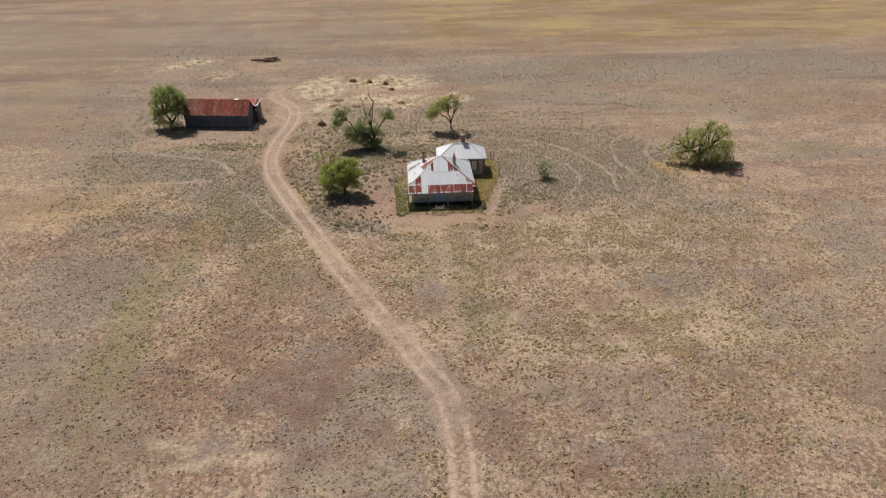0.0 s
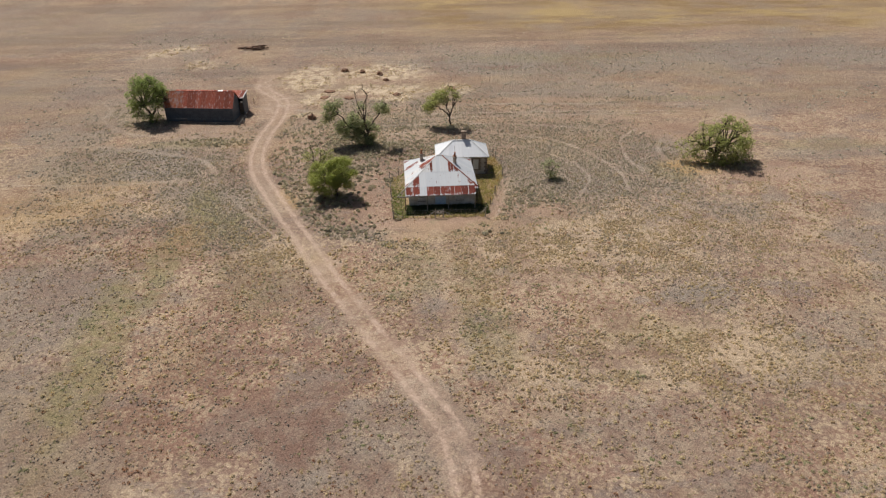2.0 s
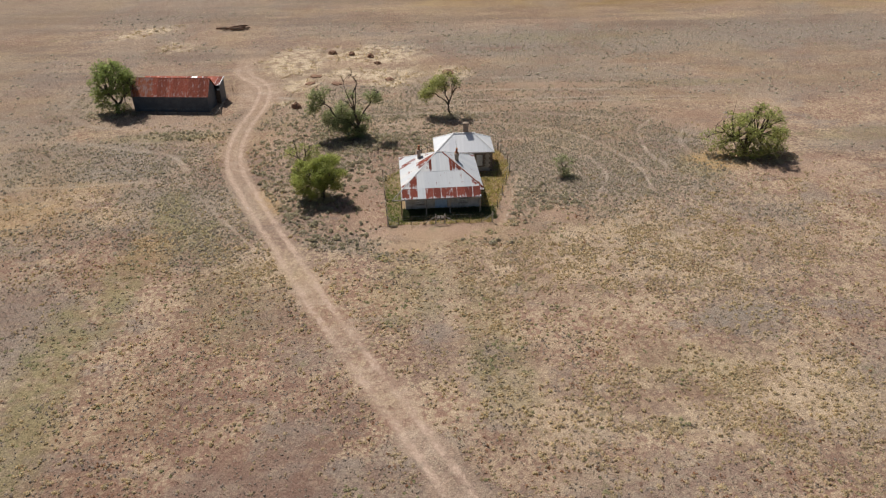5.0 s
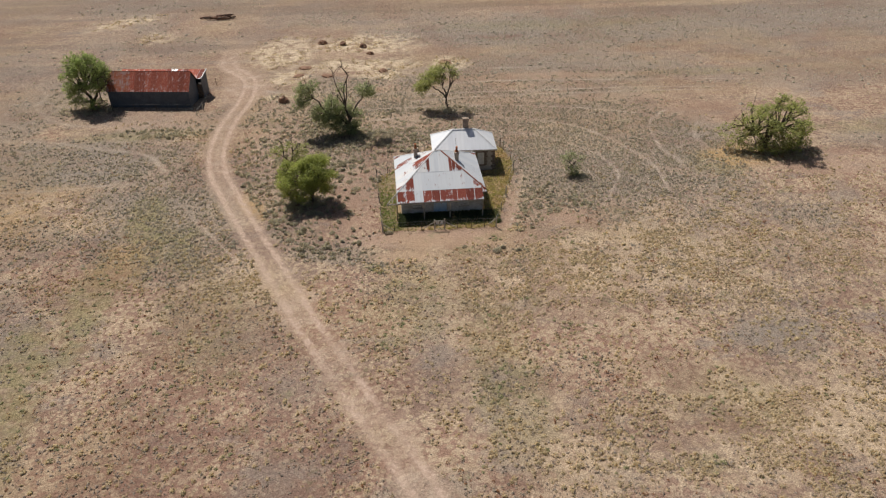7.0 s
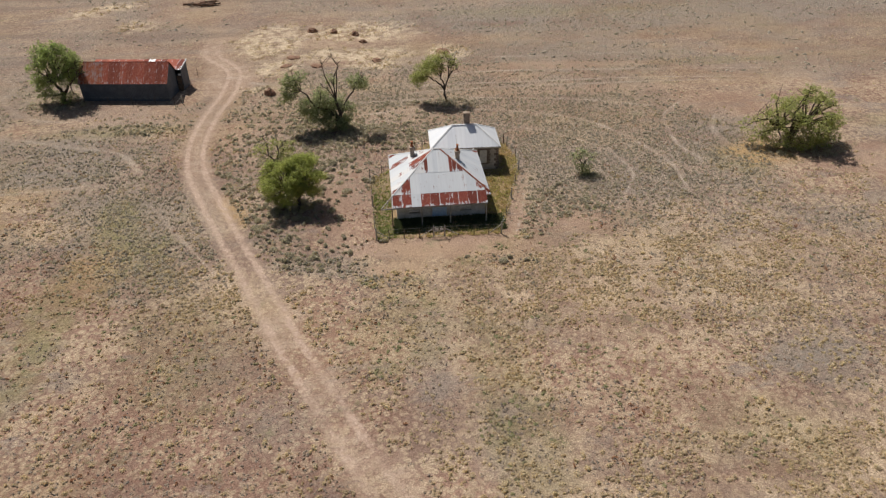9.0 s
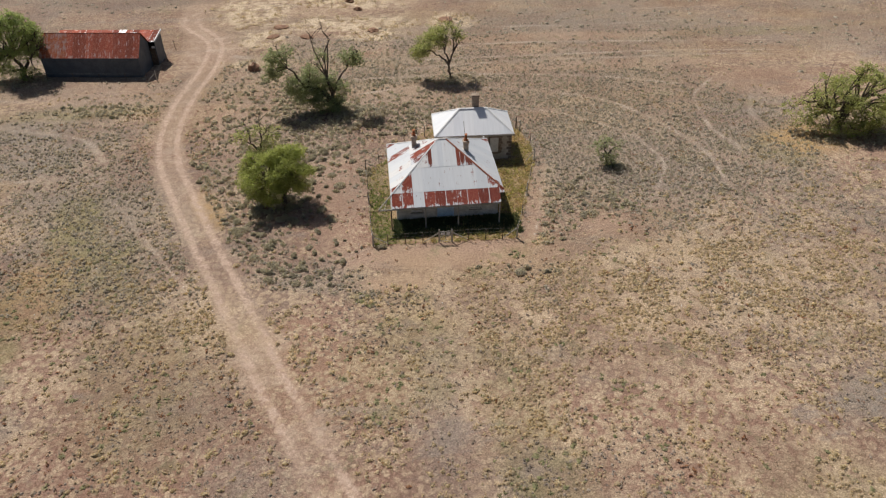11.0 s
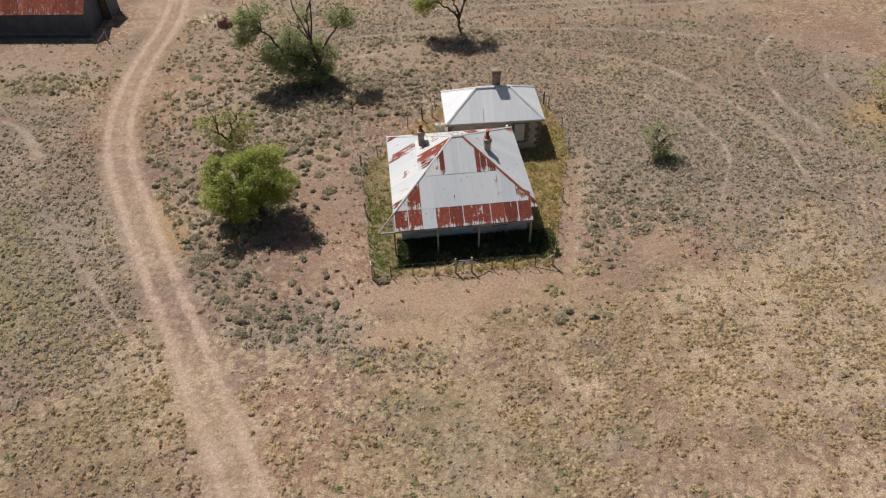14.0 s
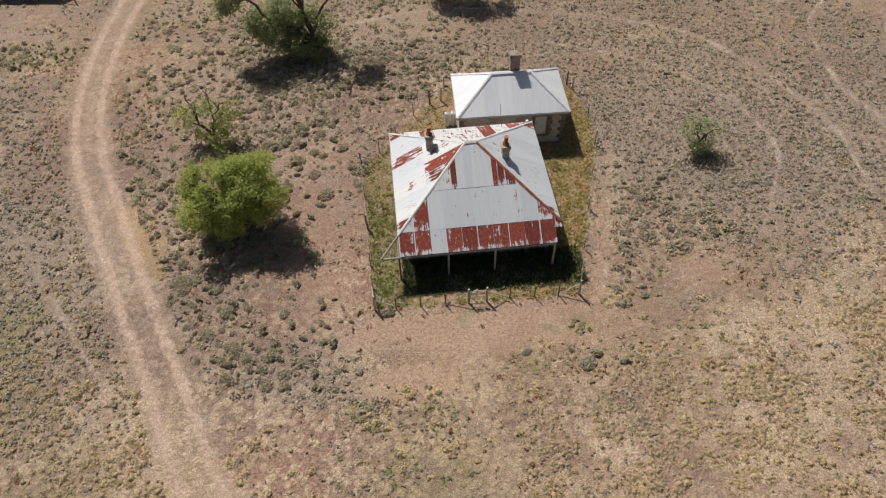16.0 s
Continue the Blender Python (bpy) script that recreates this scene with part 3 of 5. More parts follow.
def masks(x, y):
    """What covers the ground at a place, each 0 to 1."""
    n1, n2, wob = fbm(x, y, 9.0), fbm(x + 90, y - 40, 4.0), fbm(x, y, 3.5)
    dist, side = line_distance(x, y, ROAD)
    south = step(-y, -2, 14) * step(y + 2 * n1, -44, -36)
    worn = 1 - south * (1 - step(fbm(x + 11, y + 3, 2.6), 0.38, 0.52)) * 0.6
    worn = worn * np.where(y > 44, 1 - step(y, 46, 60), 1)
    wide = 1 - step(dist + (n2 - 0.5) * 1.0, 1.1, 1.6 + 0.6 * step(y, 28, 40))
    road = wide * (0.10 + 0.42 * step(y, -4, 10) + 0.2 * step(y, 30, 42)) * np.where(y > 48, 1 - step(y, 50, 68), 1)
    ragged = south * (1 - step(dist + (n2 - 0.5) * 2.4, 1.3, 2.2)) * step(fbm(x - 21, y + 8, 1.6), 0.46, 0.54)
    road = np.maximum.reduce([road, 0.6 * ragged, 0.7 * blob(x, y, -20.5, 43, 3.6, 7, 0, 0.35, wob)])
    bare = np.maximum(road, np.exp(-((np.abs(side) - 0.8) / 0.38) ** 4) * worn)
    mark = np.full(x.shape, 9.0)
    for line, w in RING_MARKS + PLAIN_MARKS + WEST_MARKS:
        d, _ = line_distance(x, y, smooth_line(line, 1.5))
        mark = np.minimum(mark, (d + (n2 - 0.5) * 0.25) / w)
    bare = np.maximum(bare, 1 - step(mark, 1.0, 1.7))
    trace = (0.25 + 0.75 * step(fbm(x - 13, y + 31, 1.8, 3), 0.36, 0.56)) * (0.72 - 0.3 * step(np.hypot(x - 12, y - 10), 30, 48))
    lane = 0.55 * blob(x, y, 5.7, -15, 1.0, 13, 3, 0.5, wob)
    road = np.maximum(road, 0.45 * lane)
    bare = np.maximum(bare, lane)
    straw = np.zeros(x.shape)
    for a in ((-48, 79, 7.5, 2.6, 35), (-39.5, 68, 3.5, 3.2, 0), (-16.5, 57, 5, 9, 0), (-14, 46, 3.5, 3, 0), (-4, 50, 9, 3, 0), (-3, 61, 9, 5, 0),
              (10, 50, 3, 3.2, 0), (0, 46, 4, 2.5, 0), (-15.5, 37, 3.0, 1.0, 8), (14.7, 6.5, 0.6, 4.5, -10), (-12, -41.6, 4.5, 0.8, 5), (-17, -39.8, 2.5, 0.6, -25)):
        straw = np.maximum(straw, (0.35 if a[3] == 4.5 else 0.55 if a[1] < 0 else 1.0) * blob(x, y, *a, 0.45, wob))
    grey = np.maximum(spots(x, y, GREY, wob), spots(x, y, GREY_FAR, wob))
    grey = np.maximum(grey, 0.6 * step(fbm(x + 33, y + 12, 11), 0.58, 0.66))
    thick = spots(x, y, PALE_GRASS, wob)
    grey = grey * (1 - 0.75 * thick * (y < 0))
    yard = inside(x, y, FENCE).astype(float)
    red = spots(x, y, SOIL, wob) * (1 - yard)
    west = step(2.5 - x, 0, 2.0)
    weedy = spots(x, y, WEEDY, wob)
    green = np.maximum.reduce([yard * (0.5 + 0.45 * west), spots(x, y, GREENISH, wob), 0.8 * weedy])
    grey = grey * (1 - 0.9 * yard)
    yellow = np.maximum(0.5 * yard * (1 - west), spots(x, y, YELLOW, wob))
    rust = spots(x, y, RUST, wob)
    maroon = np.maximum.reduce([spots(x, y, REDDISH, wob) * step(n2, 0.36, 0.58), 0.35 * step(fbm(x - 50, y + 70, 7), 0.52, 0.64), 0.55 * rust, 0.5 * blob(x, y, -20.5, 41.5, 2.5, 1.5, 0, 0.35, wob)])
    far = y + (n1 - 0.5) * 22
    amber = np.maximum.reduce([step(far, 84, 100) * step(x + 0.3 * y, 18, 50), 0.25 * step(far, 120, 150), 0.22 * step(fbm(x + 5, y - 9, 22), 0.5, 0.62)])
    field = 1 - np.maximum(blob(x, y, 5, 13, 20, 19, 0, 0.4, wob), 0.8 * blob(x, y, 0, -6, 7, 4, 0, 0.5, wob))
    field = np.clip(field * (0.75 - 0.6 * step(2 - x, 0, 8) * step(-y, 6, 14)) + 0.85 * thick, 0, 1.6)
    return dict(bare=bare, worn=worn, mark=mark, trace=trace, field=field, road=road, straw=straw, grey=grey, red=red, green=green, yellow=yellow, maroon=maroon, amber=amber, dist=dist, side=side, yard=yard, weedy=weedy, rust=rust, heathy=spots(x, y, HEATHY, wob), thick=np.clip(thick * (1 - 0.8 * rust) * (1 - 0.7 * maroon) * (1 - weedy), 0, 1))


def axis(lo, hi, fine, far):
    """Even steps from lo to hi, then growing ones out to far."""
    mid = list(np.arange(lo, hi + fine / 2, fine))
    out, s = [], fine
    while not out or out[-1] < far:
        s *= 1.12
        out.append((out[-1] if out else 0) + s)
    return np.array([lo - v for v in reversed(out)] + mid + [hi + v for v in out])


def build_ground():
    xs, ys = axis(-44, 46, 0.34, 2600), axis(-49, 48, 0.36, 2600)
    gx, gy = np.meshgrid(xs, ys)
    x, y = gx.ravel(), gy.ravel()
    m = masks(x, y)
    rut = np.exp(-((np.abs(m["side"]) - 0.8) / 0.3) ** 2) * (y < 45)
    z = (fbm(x, y, 2.2, 3) - 0.5) * 0.10 - 0.06 * rut - 0.02 * (m["dist"] < 1.5)
    z = z * (1 - 0.8 * m["yard"])
    far = np.maximum(0, np.hypot(x, y) - 130)
    z = z + (fbm(x, y, 160, 2) - 0.5) * np.minimum(far * 0.01, 3)
    w, h = len(xs), len(ys)
    i = (np.arange(h - 1)[:, None] * w + np.arange(w - 1)).ravel()
    faces = np.stack([i, i + 1, i + w + 1, i + w], 1)
    me = bulk_mesh("ground", np.stack([x, y, z], 1), faces, GROUND)
    me.shade_smooth()
    one = np.ones(len(x))
    for name, keys in (("mask_a", ("road", "straw", "grey")), ("mask_b", ("red", "green", "yellow")), ("mask_c", ("maroon", "amber", "field"))):
        a = me.color_attributes.new(name, "FLOAT_COLOR", "POINT")
        a.data.foreach_set("color", np.stack([*(m[k] for k in keys), one], 1).astype(np.float32).ravel())
    for name, val in (("road_side", np.clip(m["side"], -9, 9)), ("road_worn", m["worn"]), ("wheel_mark", m["mark"]), ("mark_trace", m["trace"]), ("pale_grass", m["thick"]), ("distance_tint", 1.0 * step(y + 0.12 * np.abs(x), 34, 62))):
        a = me.attributes.new(name, "FLOAT", "POINT")
        a.data.foreach_set("value", val.astype(np.float32))
    a = me.attributes.new("grey_tint", "FLOAT", "POINT")
    a.data.foreach_set("value", (m["grey"] * (0.75 + 0.25 * step(np.hypot(x - 6, y - 10), 24, 40))).astype(np.float32))
    tagged(new("ground", me), "dry reddish plain with straw-coloured grass and wheel tracks", "ground", kind="structure")


build_ground()


# ---- corrugated roofs ----
PITCH = 0.11


def sheet_mesh(u0, u1, lo, hi, place, material, depth=0.0009):
    """One corrugated sheet between u0 and u1; lo and hi give its lower and upper edge at u."""
    n = max(2, int(round((u1 - u0) / PITCH)) * 2)
    verts, faces = [], []
    for i in range(n + 1):
        u = u0 + (u1 - u0) * i / n
        a, b = lo(u), hi(u)
        if b < a:
            b = a
        d = depth * (1 if i % 2 else -1)
        verts += [place(u, a, d), place(u, b, d)]
    for i in range(n):
        faces.append((2 * i, 2 * i + 2, 2 * i + 3, 2 * i + 1))
    me = mesh_from("roof_sheet", verts, faces, material)
    uv = me.uv_layers.new(name="sheet")
    for li, loop in enumerate(me.loops):
        i, up = divmod(loop.vertex_index, 2)
        u = u0 + (u1 - u0) * i / n
        uv.data[li].uv = (u - u0, (hi(u) if up else lo(u)) - lo((u0 + u1) / 2))
    return me


def clad(roof, u_edges, rows, lo, hi, place, choose):
    """Sheets in rows (pairs of v) and columns; choose(row, col) gives the iron."""
    g = random.Random(11)
    for r, (a, b) in enumerate(rows):
        for c, (u0, u1) in enumerate(zip(u_edges, u_edges[1:])):
            low = lambda u: max(a, lo(u))
            top = lambda u: min(b + 0.12, hi(u))
            if max(top(u) - low(u) for u in (u0, u1, (u0 + u1) / 2)) < 0.05:
                continue
            lift = 0.012 * r + 0.006 * (c % 2) + g.uniform(0, 0.006)
            me = sheet_mesh(u0, u1 + 0.03, low, top, lambda u, v, d: place(u, v, d + lift), choose(r, c))
            child("roof_sheet", me, roof)


def steps_of(a, b, w):
    n = max(1, round((b - a) / w))
    return [a + (b - a) * i / n for i in range(n + 1)]


def wall_with_holes(x0, x1, y0, y1, z1, holes):
    """A wall along x with openings (xa, xb, za, zb) right through it."""
    bm = bmesh.new()
    x = x0
    for xa, xb, za, zb in sorted(holes):
        add_box(bm, (x, y0, 0), (xa, y1, z1))
        if za > 0.02:
            add_box(bm, (xa, y0, 0), (xb, y1, za))
        add_box(bm, (xa, y0, zb), (xb, y1, z1))
        x = xb
    add_box(bm, (x, y0, 0), (x1, y1, z1))
    return bm


def add_window(house, name, xa, xb, za, zb, y, boards, frame_mat, label=""):
    """A window in a wall that faces -y: frame, sill, glass and nailed boards."""
    w = box((xa, y + 0.10, za), (xb, y + 0.12, zb))
    win = part(name, w, DARK_GLASS, house, label)
    bm = bmesh.new()
    for lo, hi in (((xa, y + 0.03, za), (xa + 0.07, y + 0.13, zb)), ((xb - 0.07, y + 0.03, za), (xb, y + 0.13, zb)),
                   ((xa + 0.07, y + 0.03, zb - 0.07), (xb - 0.07, y + 0.13, zb)), ((xa + 0.07, y + 0.04, (za + zb) / 2 - 0.03), (xb - 0.07, y + 0.13, (za + zb) / 2 + 0.03))):
        add_box(bm, lo, hi, 0.008)
    part("frame", bm, frame_mat, win)
    part("sill", box((xa - 0.08, y - 0.08, za - 0.07), (xb + 0.08, y + 0.12, za), 0.01), frame_mat, win)
    g = random.Random(int(xa * 100) + 3)
    for z, h, mat in boards:
        bm = box((xa - 0.05, y - 0.005, z), (xb + 0.05 - g.uniform(0, 0.15), y + 0.025, z + h), 0.005)
        part("board", bm, mat, win, "", pose(0, 0, 0, 0, g.uniform(-1.5, 1.5) * 0.4, 0))
    return win


def chimney(house, x, y, z0, z1, wx, wy, pot_h, label, stone=None):
    bm = box((x - wx / 2, y - wy / 2, z0), (x + wx / 2, y + wy / 2, z1 - 0.16), 0.015)
    st = part("chimney", bm, stone or CHIMNEY_STONE, house, label)
    bm = box((x - wx / 2 - 0.06, y - wy / 2 - 0.06, z1 - 0.16), (x + wx / 2 + 0.06, y + wy / 2 + 0.06, z1), 0.02)
    add_box(bm, (x - wx / 2 - 0.03, y - wy / 2 - 0.03, z1 - 0.30), (x + wx / 2 + 0.03, y + wy / 2 + 0.03, z1 - 0.22), 0.01)
    part("cap", bm, stone or CHIMNEY_STONE, st)
    if pot_h:
        bm = tube([(x, y, z1), (x, y, z1 + pot_h * 0.15), (x, y, z1 + pot_h * 0.5), (x + 0.01, y, z1 + pot_h * 0.9), (x, y, z1 + pot_h)], [0.19, 0.16, 0.12, 0.11, 0.13], 10)
        part("pot", bm, POT, st, "broken terracotta chimney pot")
        bm = box((x - 0.17, y - 0.05, z1), (x + 0.02, y + 0.14, z1 + 0.16), 0.02)
        part("loose_brick", bm, POT, st)
    return st


def cap_line(roof, a, b, r, material, name="hip_cap", label=""):
    """A folded strip of iron over a hip or ridge, lying close to both slopes."""
    a, b = Vector(a), Vector(b)
    side = (b - a).cross(Vector((0, 0, 1))).normalized() * (2.0 * r)
    drop = Vector((0, 0, 0.035 + 0.5 * r))
    verts = [p + q for p in (a, b) for q in (Vector((0, 0, 0.3 * r)), side - drop * 0.6, -side - drop * 0.6, -drop * 1.2)]
    faces = [(0, 1, 5, 4), (0, 4, 6, 2), (1, 3, 7, 5), (2, 6, 7, 3), (0, 2, 3, 1), (4, 5, 7, 6)]
    child(name, mesh_from(name, verts, faces, material), roof, label)


# ---- the cottage ----
def build_cottage():
    c = thing("cottage", pose(5.8, 7.1, 0, 0, 0, 1.5), "derelict stone cottage with rust-patched corrugated hip roof", "house")
    top, k, rh = 5.08, 0.597, 0.28
    z_at = lambda d: top - k * d
    ew, ee, en, es, tipy = -4.40, 4.42, 4.12, -4.12, -5.13
    n_s, n_x = Vector((0, -k, 1)).normalized(), Vector((k, 0, 1)).normalized()
    # under-roof boards, a little below the iron
    verts = [(-rh, 0, top - 0.06), (rh, 0, top - 0.06), (ew, -(abs(ew) - rh), z_at(4.12) - 0.06), (ee, -(ee - rh), z_at(4.12) - 0.06),
             (ew, en, z_at(4.12) - 0.06), (ee, en, z_at(4.12) - 0.06), (ew, tipy + 0.04, z_at(-tipy) - 0.06), (4.04, tipy + 0.04, z_at(-tipy) - 0.06), (4.04, -4.0, z_at(4.0) - 0.06)]
    faces = [(0, 4, 2), (0, 1, 5, 4), (1, 3, 5), (0, 2, 6, 7, 8, 3, 1)]
    me = mesh_from("roof", verts, faces, OLD_WOOD)
    roof = child("roof", me, c, "patchwork of grey and rust-red corrugated iron sheets")
    hip = lambda u: -max(0.0, abs(u) - rh)
    south = lambda u, v, d: Vector((u, v, z_at(-v))) + n_s * d
    cols = steps_of(ew, 4.06, 0.85)
    low = [FADED, RUSTY, ZINC] + [RUSTY] * 7
    mid = [PALE_IRON, FADED] + [ZINC] * 7 + [PATCHY]

    def south_iron(r, i):
        if r == 0:
            return low[i]
        if r == 1:
            return mid[i]
        return {3: RUSTY, 4: ZINC, 5: ZINC, 6: FADED, 7: RUSTY, 8: RUSTY}.get(i, PATCHY)

    # upper row in narrower sheets
    clad(roof, cols, [(tipy, -4.02), (-4.02, -2.2)], lambda u: tipy, hip, south, south_iron)
    cols2 = [-2.2, -1.75, -1.3, -0.95, -0.5, -0.05, 0.45, 0.95, 1.25, 1.65, 2.2]
    pick2 = [PALE_IRON, PALE_IRON, FADED, ZINC, ZINC, ZINC, ZINC, FADED, FADED, RUSTY]
    clad(roof, cols2, [(-2.2, 0.0)], lambda u: -2.2, hip, lambda u, v, d: south(u, v, d + 0.024), lambda r, i: pick2[i])
    clad(roof, [4.06, 4.42], [(-4.5, -3.6)], lambda u: -4.42, hip, south, lambda r, i: FADED)
    # west and east slopes: u runs along y, v out from the ridge line (negative = outward)
    west = lambda u, v, d: Vector((v - rh, u, z_at(-v))) + Vector((-k, 0, 1)).normalized() * d
    east = lambda u, v, d: Vector((rh - v, u, z_at(-v))) + n_x * d
    side_hip = lambda u: -abs(u)
    ycols = steps_of(-4.12, 4.12, 0.82)
    wp = {(0, 9): FADED, (0, 6): PATCHY, (0, 0): FADED, (1, 3): PATCHY, (1, 4): FADED, (1, 6): PALE_IRON, (0, 1): PALE_IRON}
    clad(roof, ycols, [(-4.12, -2.3), (-2.3, 0)], lambda u: -4.12, side_hip, west, lambda r, i: wp.get((r, i), ZINC if (r + i) % 3 else PALE_IRON))
    ep = {(0, 9): FADED, (0, 0): PATCHY}
    clad(roof, ycols, [(-4.14, -2.1), (-2.1, 0)], lambda u: -4.14, side_hip, east, lambda r, i: ep.get((r, i), ZINC))
    north = lambda u, v, d: Vector((u, -v, z_at(-v))) + Vector((0, k, 1)).normalized() * d
    npk = {0: RUSTY, 2: FADED, 5: PALE_IRON, 6: FADED, 8: RUSTY, 9: PATCHY}
    clad(roof, steps_of(-4.4, 4.4, 0.88), [(-4.12, 0)], lambda u: -4.12, hip, north, lambda r, i: npk.get(i, PALE_IRON))
    up = 0.05
    cap_line(roof, (-rh, 0, top + up), (-4.42, -4.14, z_at(4.14) + up), 0.034, WHITE_METAL, "hip_cap", "narrow white hip capping")
    part("hip_beam", tube([(-4.36, -4.06, z_at(4.08) - 0.02), (-5.42, tipy - 0.02, z_at(-tipy) - 0.03)], [0.05, 0.045], 6), PALE_WOOD, c, "bare weathered hip beam past the iron")
    cap_line(roof, (rh, 0, top + up), (4.42, -4.14, z_at(4.14) + up), 0.042, RUST_METAL)
    cap_line(roof, (-rh, 0, top + up), (-4.4, 4.12, z_at(4.12) + up), 0.034, WHITE_METAL)
    cap_line(roof, (rh, 0, top + up), (4.4, 4.12, z_at(4.12) + up), 0.034, WHITE_METAL)
    cap_line(roof, (-rh - 0.05, 0, top + up), (rh + 0.05, 0, top + up), 0.06, DULL_METAL, "ridge_cap")
    # bare framing where the west verandah has lost its iron
    bm = box((-5.42, tipy - 0.03, z_at(-tipy) - 0.14), (4.06, tipy + 0.05, z_at(-tipy) - 0.035), 0.008)
    part("eave_beam", bm, GREY_PAINT, c)
    part("rafter", tube([(-4.95, tipy + 0.05, z_at(-tipy) - 0.05), (-4.72, -4.45, z_at(4.45) - 0.04)], [0.03, 0.03], 4), PALE_WOOD, c)
    part("rafter", tube([(-4.45, tipy + 0.05, z_at(-tipy) - 0.05), (-4.45, -4.2, z_at(4.2) - 0.06)], [0.03, 0.03], 4), PALE_WOOD, c)
    bm = box((ew - 0.02, -4.1, z_at(4.12) - 0.20), (ew + 0.05, 4.1, z_at(4.12) - 0.035), 0.005)
    part("fascia", bm, PALE_WOOD, c)
    bm = box((ee - 0.05, -4.0, z_at(4.12) - 0.20), (ee + 0.02, 4.1, z_at(4.12) - 0.035), 0.005)
    part("fascia", bm, GREY_PAINT, c)
    # verandah posts
    for i, (x, mat) in enumerate(((-4.45, OLD_WOOD), (-1.8, GREY_PAINT), (0.75, PALE_WOOD), (4.0, PALE_WOOD))):
        bm = box((x - 0.05, tipy + 0.03, -0.05), (x + 0.05, tipy + 0.13, z_at(-tipy) - 0.10), 0.008)
        part("verandah_post", bm, mat, c)
    # walls
    x0, x1, y0, y1, h = -4.0, 4.1, -3.75, 3.5, 2.72
    holes = [(-2.85, -1.95, 0.62, 2.05), (-0.78, 0.52, 0.06, 2.12), (1.85, 2.75, 0.62, 2.05)]
    part("wall", wall_with_holes(x0, x1, y0, y0 + 0.4, h, holes), STONE, c, "whitewashed rubble stone front wall")
    part("wall", box((x0, y1 - 0.4, 0), (x1, y1, h)), STONE, c)
    part("wall", box((x0, y0 + 0.4, 0), (x0 + 0.4, y1 - 0.4, h)), STONE, c)
    part("wall", box((x1 - 0.4, y0 + 0.4, 0), (x1, y1 - 0.4, h)), STONE, c)
    pale = lambda z: (z, 0.09, WHITE_PAINT)
    add_window(c, "window", -2.85, -1.95, 0.62, 2.05, y0, [pale(0.66), pale(0.77), pale(0.90), pale(1.02), pale(1.14), pale(1.26), pale(1.38), pale(1.5)], GREY_PAINT, "boarded-up sash window with pale slats")
    add_window(c, "window", 1.85, 2.75, 0.62, 2.05, y0, [pale(0.65), pale(0.78), pale(0.89), pale(1.01), pale(1.14), pale(1.27), pale(1.39), pale(1.52)], GREY_PAINT, "boarded-up sash window with pale slats")
    d = part("door", box((-0.70, y0 + 0.06, 0.08), (0.10, y0 + 0.11, 2.05), 0.006), BLUE, c, "faded blue painted door")
    for z0, z1 in ((0.22, 0.95), (1.1, 1.9)):
        for xa in (-0.63, -0.28):
            part("panel", box((xa, y0 + 0.045, z0), (xa + 0.30, y0 + 0.062, z1), 0.006), BLUE, d)
    part("handle", tube([(0.03, y0 + 0.06, 1.0), (0.03, y0 + 0.0, 1.0)], [0.025, 0.03], 8), WIRE, d)
    part("side_panel", box((0.10, y0 + 0.07, 0.08), (0.46, y0 + 0.11, 2.05), 0.006), BLUE, c, "pale blue panel beside the door")
    bm = bmesh.new()
    for lo, hi in (((-0.78, y0 - 0.015, 0.06), (-0.70, y0 + 0.13, 2.12)), ((0.46, y0 - 0.015, 0.06), (0.54, y0 + 0.13, 2.12)), ((-0.70, y0 - 0.015, 2.05), (0.46, y0 + 0.13, 2.12))):
        add_box(bm, lo, hi, 0.006)
    part("door_frame", bm, BLUE, c)
    chimney(c, 1.92, -0.33, 3.85, 4.98, 0.40, 0.44, 0.55, "rendered chimney stack with a broken pot")
    chimney(c, -2.17, 1.15, 3.70, 4.90, 0.38, 0.42, 0.50, "rendered chimney stack with a broken pot")
    part("cowl", tube([(4.05, 3.95, z_at(3.95) + 0.02), (4.05, 3.95, z_at(3.95) + 0.18)], [0.12, 0.08], 10), WHITE_METAL, c)
    part("aerial_mast", tube([(2.35, 3.2, z_at(3.2)), (2.2, 3.25, z_at(3.2) + 1.7)], [0.022, 0.018], 6), WIRE, c)


def build_annex():
    a = thing("annex_building", pose(9.1, 14.4, 0, 0, 0, -0.4), "stone kitchen building with bright white iron hip roof", "house")
    hx, hy, ze, zr, rw, re = 3.56, 2.27, 2.58, 4.12, -1.17, 1.26
    k = (zr - ze) / hy
    kx = (zr - ze) / (hx + rw)
    hipw = lambda y: rw - (hx + rw) * abs(y) / hy
    verts = [(-hx, -hy, ze - 0.06), (hx, -hy, ze - 0.06), (hx, hy, ze - 0.06), (-hx, hy, ze - 0.06), (rw, 0, zr - 0.06), (re, 0, zr - 0.06)]
    roof = child("roof", mesh_from("roof", verts, [(0, 1, 5, 4), (1, 2, 5), (2, 3, 4, 5), (3, 0, 4)], OLD_WOOD), a, "bright corrugated iron hip roof")
    ke = (zr - ze) / (hx - re)

    def long_hip(u):
        if u < rw:
            return -hy * (rw - u) / (hx + rw)
        if u > re:
            return -hy * (u - re) / (hx - re)
        return 0.0

    nrm = Vector((0, -k, 1)).normalized()
    south = lambda u, v, d: Vector((u, v, zr + k * v)) + nrm * d
    north = lambda u, v, d: Vector((u, -v, zr + k * v)) + Vector((0, k, 1)).normalized() * d
    pick = lambda r, i: WHITE_IRON
